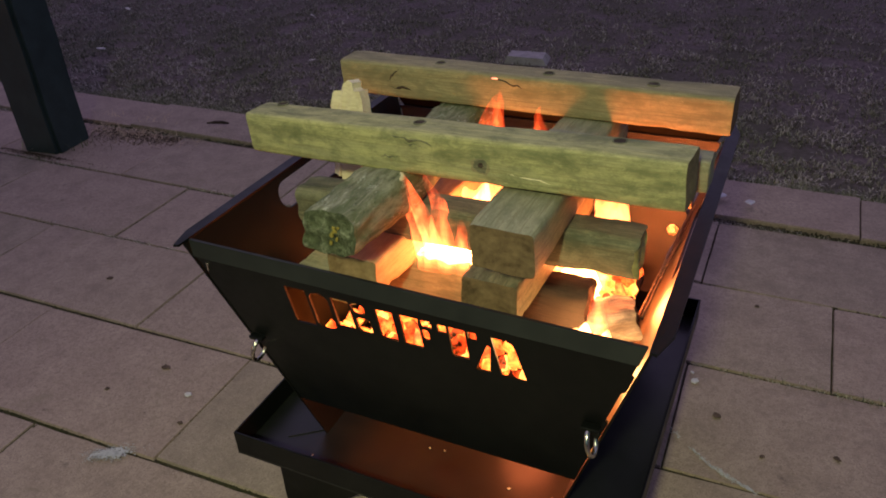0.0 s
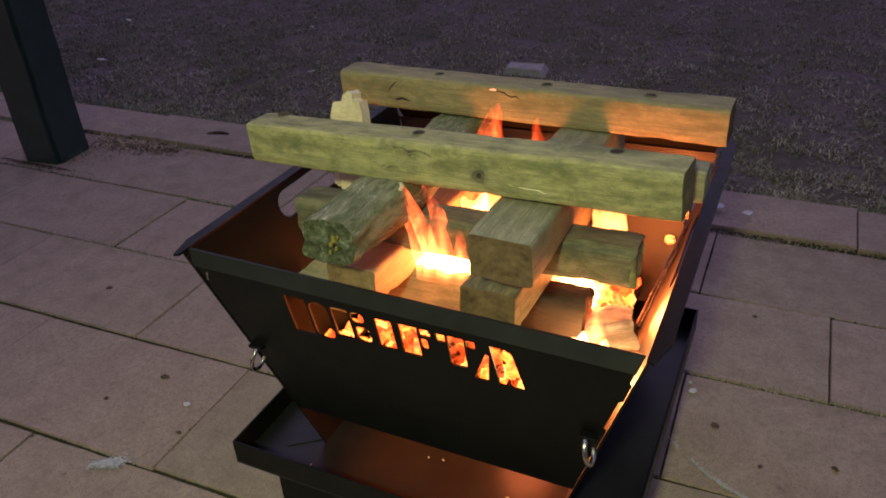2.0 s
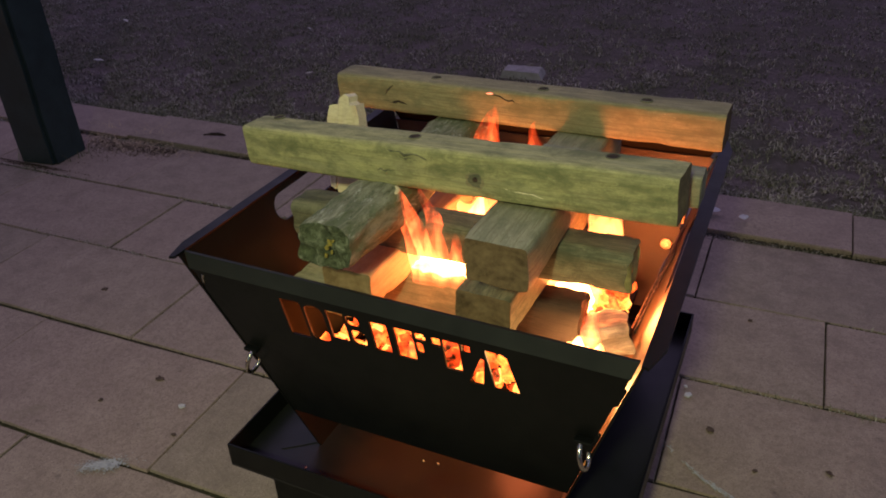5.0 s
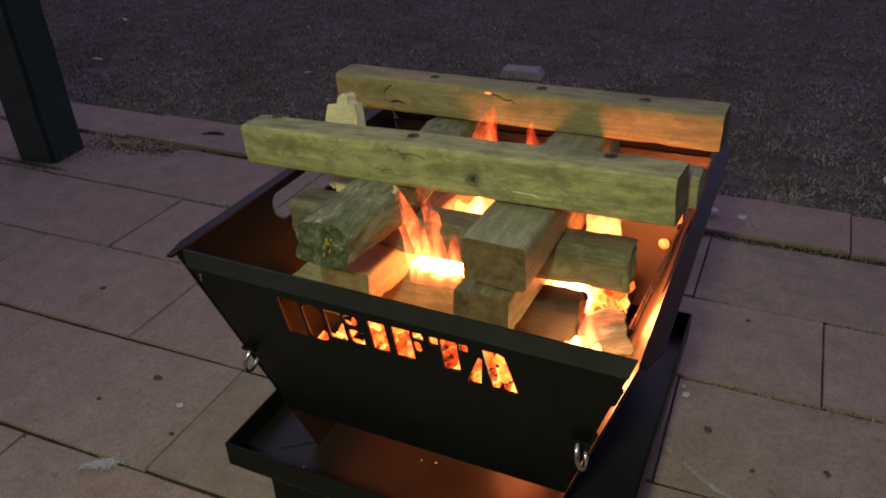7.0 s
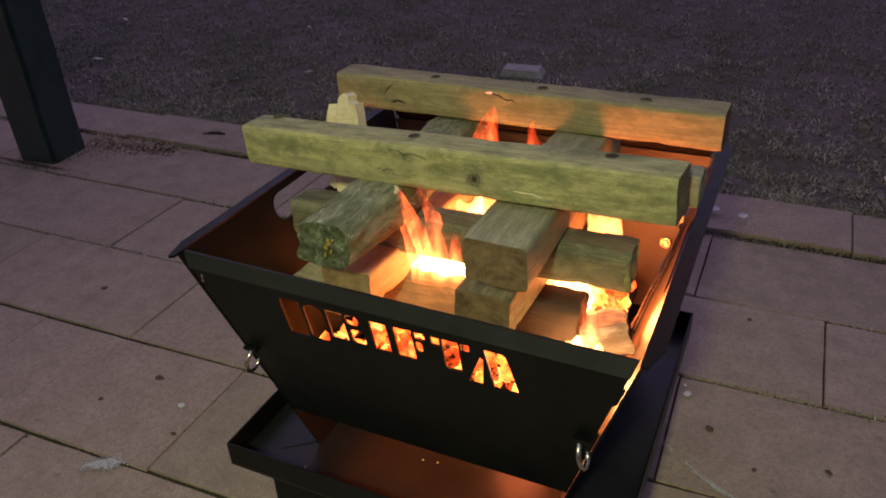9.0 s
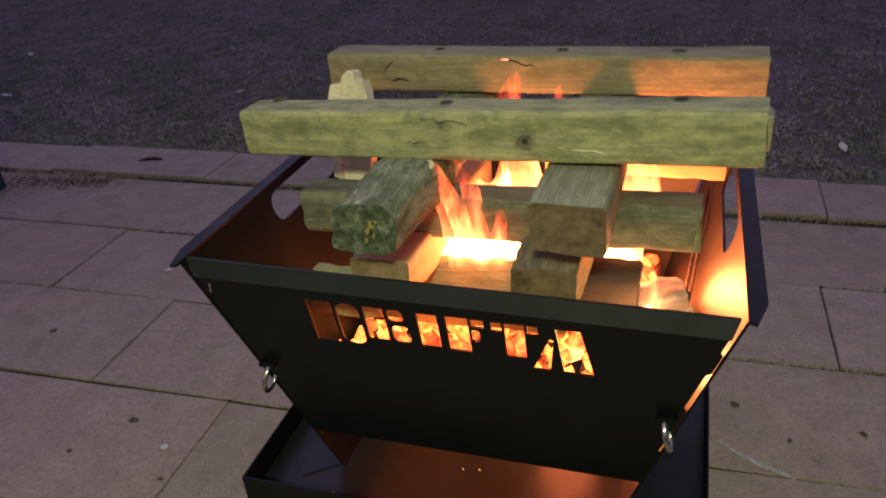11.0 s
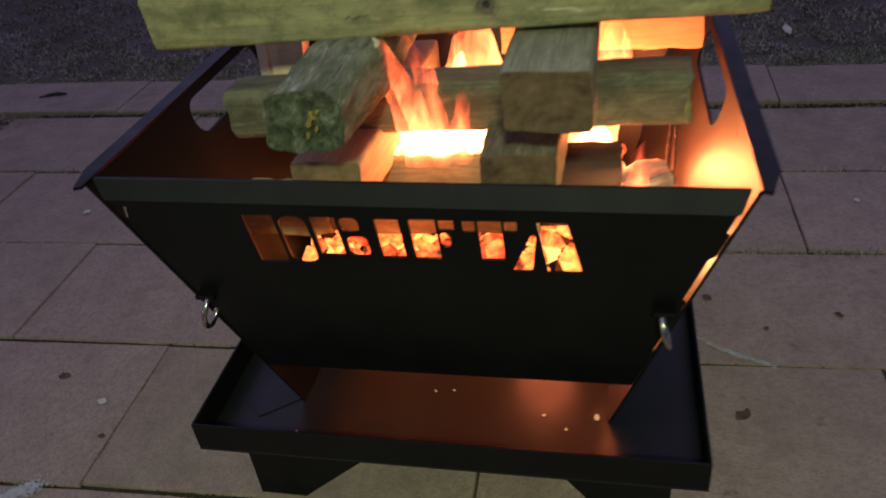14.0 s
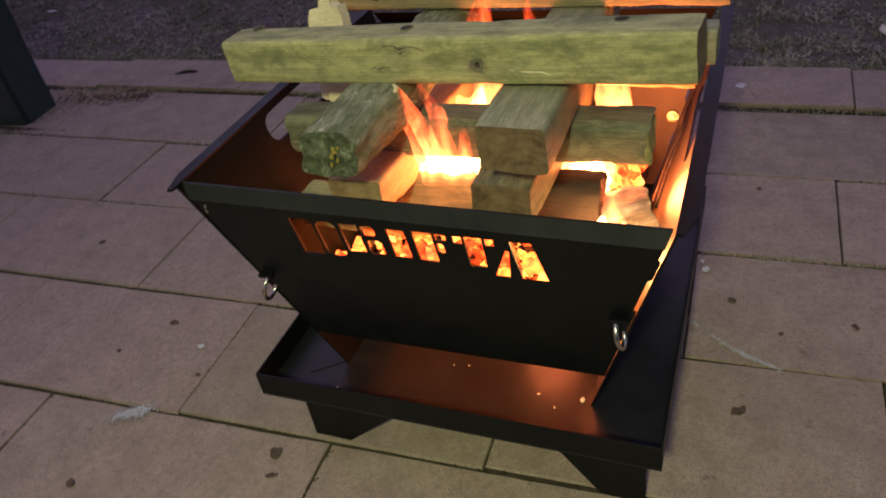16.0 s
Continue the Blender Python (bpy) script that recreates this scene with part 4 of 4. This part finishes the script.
for i, (x, y, r) in enumerate([(-0.686, 0.243, 0.010), (0.357, 0.252, 0.013), (-0.316, 0.010, 0.012), (-0.62, -0.124, 0.010), (-0.30, -0.03, 0.008), (0.41, 0.43, 0.005), (0.52, 0.47, 0.007), (-0.55, 0.13, 0.006), (0.36, 0.86, 0.006), (-0.75, 0.15, 0.006), (0.33, 0.50, 0.008), (-1.05, 0.45, 0.009)]):
    bm = blob(bmesh.new(), pose(x, y, 0.0006, 0, 0, 51 * i) @ Matrix.Diagonal((r, r * 0.7, 0.0014, 1)), 70 + i, 11, 0.35)
    tagged(new("dark_fleck", mesh_of(bm, "dark_fleck", DARK_SPLAT)), "small dark dropping on the paving", "stain", "flecks on the paving")
rnd = random.Random(12)
bm = bmesh.new()
for i in range(230):
    t = rnd.random()
    if 0.12 < t < 0.26:
        continue
    x, y = 0.262 + 0.146 * t + rnd.gauss(0, 0.0022), 0.440 - 0.090 * t - 0.012 * math.sin(t * 3.1) + rnd.gauss(0, 0.0022)
    blob(bm, pose(x, y, 0.0006, 0, 0, -32) @ Matrix.Diagonal((rnd.uniform(0.001, 0.0045) * (0.4 + t), rnd.uniform(0.0004, 0.0011), 0.0005, 1)), i, 6, 0.35)
tagged(new("chalk_mark", mesh_of(bm, "chalk_mark", FAINT_SPLAT)), "scuffed white chalk line on the paving", "chalk mark", kind="stuff")

# pale fallen leaves on the lawn
for i, (x, y) in enumerate([(-3.06, 2.55), (-2.59, 1.91), (-1.93, 2.67), (-1.51, 2.03), (-3.68, 2.49), (0.64, 1.66)]):
    bm = blob(bmesh.new(), pose(x, y, 0.012, 12 * (i % 3), 15, 57 * i) @ Matrix.Diagonal((0.022, 0.010, 0.003, 1)), 90 + i, 9, 0.25)
    tagged(new("fallen_leaf", mesh_of(bm, "fallen_leaf", PALE_LEAF)), "small pale dry leaf lying in the lawn", "leaf", "leaves on the lawn")
# dirt and leaf crumbs swept against the post and the edging
bm = bmesh.new()
for i in range(3000):
    u = rnd.random() ** 1.3
    x, y = -1.80 + 0.40 * u + rnd.gauss(0, 0.05), 1.19 - abs(rnd.gauss(0, 0.055)) * (1.15 - u) + rnd.gauss(0, 0.008)
    if rnd.random() < 0.22:
        x, y = -1.87 + rnd.gauss(0, 0.09), 0.940 - abs(rnd.gauss(0, 0.012))
    r = rnd.uniform(0.0006, 0.0024)
    blob(bm, pose(x, y, -0.001, rnd.gauss(0, 6), rnd.gauss(0, 6), rnd.random() * 360) @ Matrix.Diagonal((r, r * 0.6, 0.0018, 1)), i, 5, 0.4)
tagged(new("leaf_crumbs", mesh_of(bm, "leaf_crumbs", DARK_SPLAT)), "dirt and crumbled leaves swept against the post", "litter", kind="stuff")

# straw and litter by the post
bm = bmesh.new()
for i in range(230):
    d = rnd.gauss(0, 1)
    x, y = -1.80 + rnd.gauss(0.10, 0.14), 1.17 + rnd.gauss(0, 0.035)
    a, l = rnd.random() * 3.1416, rnd.uniform(0.015, 0.06)
    z = (0.032 if y > 1.2 else 0.002) + rnd.random() * 0.008
    p = Vector((x, y, z))
    q = p + Vector((math.cos(a) * l, math.sin(a) * l, rnd.uniform(-0.002, 0.012)))
    w = Vector((-math.sin(a), math.cos(a), 0)) * rnd.uniform(0.0006, 0.0014)
    bm.faces.new([bm.verts.new(v) for v in (p - w, p + w, q + w * 0.5, q - w * 0.5)])
tagged(new("straw_litter", mesh_of(bm, "straw_litter", STRAW)), "dry straw and leaf litter blown against the post", "litter", kind="stuff")

# ---- lawn ----
def blades(name, xs, ys, zs, low, high, width, seed, mat, label):
    """A sheet of single grass blades, one bent triangle pair each."""
    g = np.random.RandomState(seed)
    n = len(xs)
    a = g.uniform(0, 2 * np.pi, n)
    l = g.uniform(low, high, n)
    lean = g.uniform(0.3, 1.4, n)
    wd = width * g.uniform(0.6, 1.3, n)
    base = np.stack([xs, ys, zs], 1)
    side = np.stack([-np.sin(a), np.cos(a), np.zeros(n)], 1) * wd[:, None]
    mid = base + np.stack([np.cos(a) * l * 0.35 * lean, np.sin(a) * l * 0.35 * lean, l * 0.5], 1)
    tip = base + np.stack([np.cos(a) * l * lean, np.sin(a) * l * lean, l * (1.0 - 0.45 * lean)], 1)
    v = np.stack([base - side, base + side, mid + side * 0.8, mid - side * 0.8, tip], 1).reshape(-1, 3)
    k = np.arange(n)[:, None] * 5
    quads = (k + np.array([[0, 1, 2, 3]])).tolist()
    tris = (k + np.array([[3, 2, 4]])).tolist()
    me = bpy.data.meshes.new(name)
    me.from_pydata(v.tolist(), [], quads + tris)
    me.materials.append(mat)
    return tagged(new(name, me), label, "grass", kind="stuff")


g = np.random.RandomState(5)
N = 400000
gy = 1.426 + 6.0 * g.uniform(0, 1, N) ** 1.7
gx = g.uniform(-1, 1, N) * (2.2 + 0.75 * (gy - 1.38)) - 1.0 - 0.28 * (gy - 1.38)
clump = np.array([noise.noise(Vector((x * 9, y * 9, 0))) + 0.6 * noise.noise(Vector((x * 27, y * 27, 4))) for x, y in zip(gx.tolist(), gy.tolist())])
keep = clump + g.normal(0, 0.20, N) > -0.06
gx, gy, N = gx[keep], gy[keep], int(keep.sum())
blades("lawn_grass", gx, gy, np.full(N, GROUND_Z - 0.002), 0.008, 0.025, 0.0018, 6, GRASS, "short dry brownish lawn with greener patches")
n2 = 14000
blades("edge_grass", g.uniform(-4, 2.2, n2), 1.424 + np.abs(g.normal(0, 0.03, n2)), np.full(n2, GROUND_Z - 0.002), 0.012, 0.030, 0.0013, 7, GREENGRASS, "longer green grass along the slab edging")
# weeds at the foot of the post
n4 = 26
wa = g.uniform(-2.6, 0.6, n4)
blades("post_weeds", -1.872 + 0.105 * np.cos(wa) + g.normal(0, 0.012, n4), 1.022 + 0.105 * np.sin(wa) + g.normal(0, 0.012, n4), np.full(n4, -0.004), 0.015, 0.050, 0.0013, 9, GREENGRASS, "thin weeds sprouting at the foot of the post")
# moss and weeds in the joints
n3 = 16000
row = g.randint(0, 5, n3)
jy = np.choose(row, [1.199, 0.911, 0.626, 1.2, 1.197]) + g.normal(0, 0.003, n3)
jx = g.uniform(-2.4, 1.2, n3)
jy += np.choose(row, [0, 0.004, 0.016, 0, 0]) * np.clip(jx, -1.6, 0.8)
keep = (np.sin(jx * 7 + row * 2) + g.uniform(-1, 1, n3)) > 0.35
blades("joint_weeds", jx[keep], jy[keep], np.full(keep.sum(), -0.007), 0.006, 0.018, 0.0011, 8, GRASS, "low weeds and moss growing in the paving joints")

# ---- paving slabs ----
LONG, DEEP, GAP = 0.572, 0.288, 0.0060


def slab_mesh(name, lx, ly, thick, seed):
    """A worn slab with rounded arrises and a slightly chipped outline; its top is at z = 0."""
    bm = bmesh.new()
    n = Vector((seed * 5.1, 0, 0))
    rim = []
    a, b = 18, 9
    rim += [(-lx / 2 + lx * i / a, -ly / 2) for i in range(a + 1)]
    rim += [(lx / 2, -ly / 2 + ly * i / b) for i in range(1, b + 1)]
    rim += [(lx / 2 - lx * i / a, ly / 2) for i in range(1, a + 1)]
    rim += [(-lx / 2, ly / 2 - ly * i / b) for i in range(1, b)]
    loops = []
    for inset, z in ((0, -thick), (0, -0.004), (0.002, 0.0)):
        lo = []
        for x, y in rim:
            w = 0.0012 * noise.noise(Vector((x * 13, y * 13, 0)) + n) + 0.0022 * max(0.0, noise.noise(Vector((x * 45, y * 45, 3)) + n)) + inset
            lo.append(bm.verts.new((x - math.copysign(min(w * 0.7, abs(x)), x), y - math.copysign(min(w, abs(y)), y), z)))
        loops.append(lo)
    m = len(rim)
    for a, b in zip(loops, loops[1:]):
        for i in range(m):
            bm.faces.new((a[i], a[(i + 1) % m], b[(i + 1) % m], b[i]))
    bm.faces.new(loops[-1])
    return mesh_of(bm, name, PAVER)


SLABS = [slab_mesh("slab", LONG - 0.0022, DEEP - GAP, 0.03, i) for i in range(5)]
EDGERS = [slab_mesh("edging_slab", LONG - 0.002, 0.207, 0.06, 9 + i) for i in range(3)]
rnd = random.Random(21)
LINES = [0.911, 0.626, 0.341, 0.062, -0.243, -0.531, -0.819, -1.107]
STARTS = [0.240, 0.506, 0.262, 0.555, 0.340, 0.010, 0.290, 0.02]
SLOPE = [0.004, 0.016, 0.022, 0.035, 0.035] + [0.03] * 11
PITCH = [LONG, 0.569, 0.556, 0.546, LONG, LONG, LONG, LONG]
# more rows behind the camera
for i in range(8):
    LINES.append(-1.395 - 0.288 * i)
    STARTS.append(0.30 if i % 2 == 0 else 0.02)
    PITCH.append(LONG)
for row, (line, x0, run) in enumerate(zip(LINES, STARTS, PITCH)):
    for i in range(-10, 8):
        xm = x0 + (i + 0.5) * run
        skew = max(-1.6, min(0.8, xm))
        y0 = line + SLOPE[row] * skew
        y1 = LINES[row - 1] + SLOPE[row - 1] * skew if row else 1.203
        lean = math.degrees(SLOPE[row] + (SLOPE[row - 1] if row else 0)) / 2
        ob = new("slab", SLABS[rnd.randrange(5)])
        ob.parent = pavement
        ob.matrix_parent_inverse = Matrix.Translation((0, 0, -GROUND_Z))
        ob.matrix_basis = pose(xm, (y0 + y1) / 2 + rnd.gauss(0, 0.0012), rnd.uniform(-0.0035, 0.0), rnd.gauss(0, 0.2), rnd.gauss(0, 0.06), lean * (-1.6 < xm < 0.8) + rnd.gauss(0, 0.05))
        ob.scale = (run / LONG, (y1 - y0 - GAP) / (DEEP - GAP), 1)
for i in range(-10, 8):
    ob = new("edging_slab", EDGERS[rnd.randrange(3)])
    ob.parent = pavement
    ob.matrix_parent_inverse = Matrix.Translation((0, 0, -GROUND_Z))
    ob.matrix_basis = pose(-0.02 + (i + 0.5) * LONG, 1.3205 + rnd.gauss(0, 0.002), 0.011 + rnd.uniform(-0.004, 0.002), rnd.gauss(0, 0.3), rnd.gauss(0, 0.2), rnd.gauss(0, 0.15))

# moss and dirt spilling from the joints
rnd = random.Random(33)
bm = bmesh.new()
for row, y in enumerate([1.2] + LINES[:5]):
    for i in range(1100 if row else 1700):
        x = rnd.uniform(-2.3, 1.3)
        if noise.noise(Vector((x * 4.0, row * 7.0, 1))) + 0.25 * rnd.gauss(0, 1) < -0.05:
            continue
        r = rnd.uniform(0.0006, 0.0021)
        blob(bm, pose(x, y + (SLOPE[row - 1] if row else 0) * max(-1.6, min(0.8, x)) + rnd.gauss(0, 0.0016), -0.0070, rnd.gauss(0, 8), rnd.gauss(0, 8), rnd.random() * 180) @ Matrix.Diagonal((r * 1.6, r, 0.0036, 1)), i, 5, 0.35)
for y0, x0, run in zip(LINES[:5], STARTS[:5], PITCH[:5]):
    for k in range(-4, 2):
        for i in range(150):
            t = rnd.random()
            if noise.noise(Vector((x0 * 9 + k * 3, t * 5, 2))) < -0.12:
                continue
            r = rnd.uniform(0.0006, 0.0019)
            blob(bm, pose(x0 + k * run + rnd.gauss(0, 0.0018), y0 + 0.02 * (x0 + k * run) + t * DEEP, -0.0070, rnd.gauss(0, 8), rnd.gauss(0, 8), rnd.random() * 180) @ Matrix.Diagonal((r, r * 1.6, 0.0035, 1)), i, 5, 0.35)
for i in range(4200):
    x = rnd.uniform(-2.3, 1.3)
    if noise.noise(Vector((x * 3.0, 0, 8))) + 0.22 * rnd.gauss(0, 1) < -0.35:
        continue
    r = rnd.uniform(0.0008, 0.0026)
    blob(bm, pose(x, rnd.uniform(1.202, 1.2165), rnd.uniform(-0.0045, 0.001), rnd.gauss(0, 20), rnd.gauss(0, 20), rnd.random() * 180) @ Matrix.Diagonal((r * 1.8, r, r * 0.7, 1)), i, 5, 0.35)
moss_bits = part("joint_moss", bm, JOINT, pavement, "dark moss and dirt spilling from the joints")
tagged(moss_bits, kind="stuff")
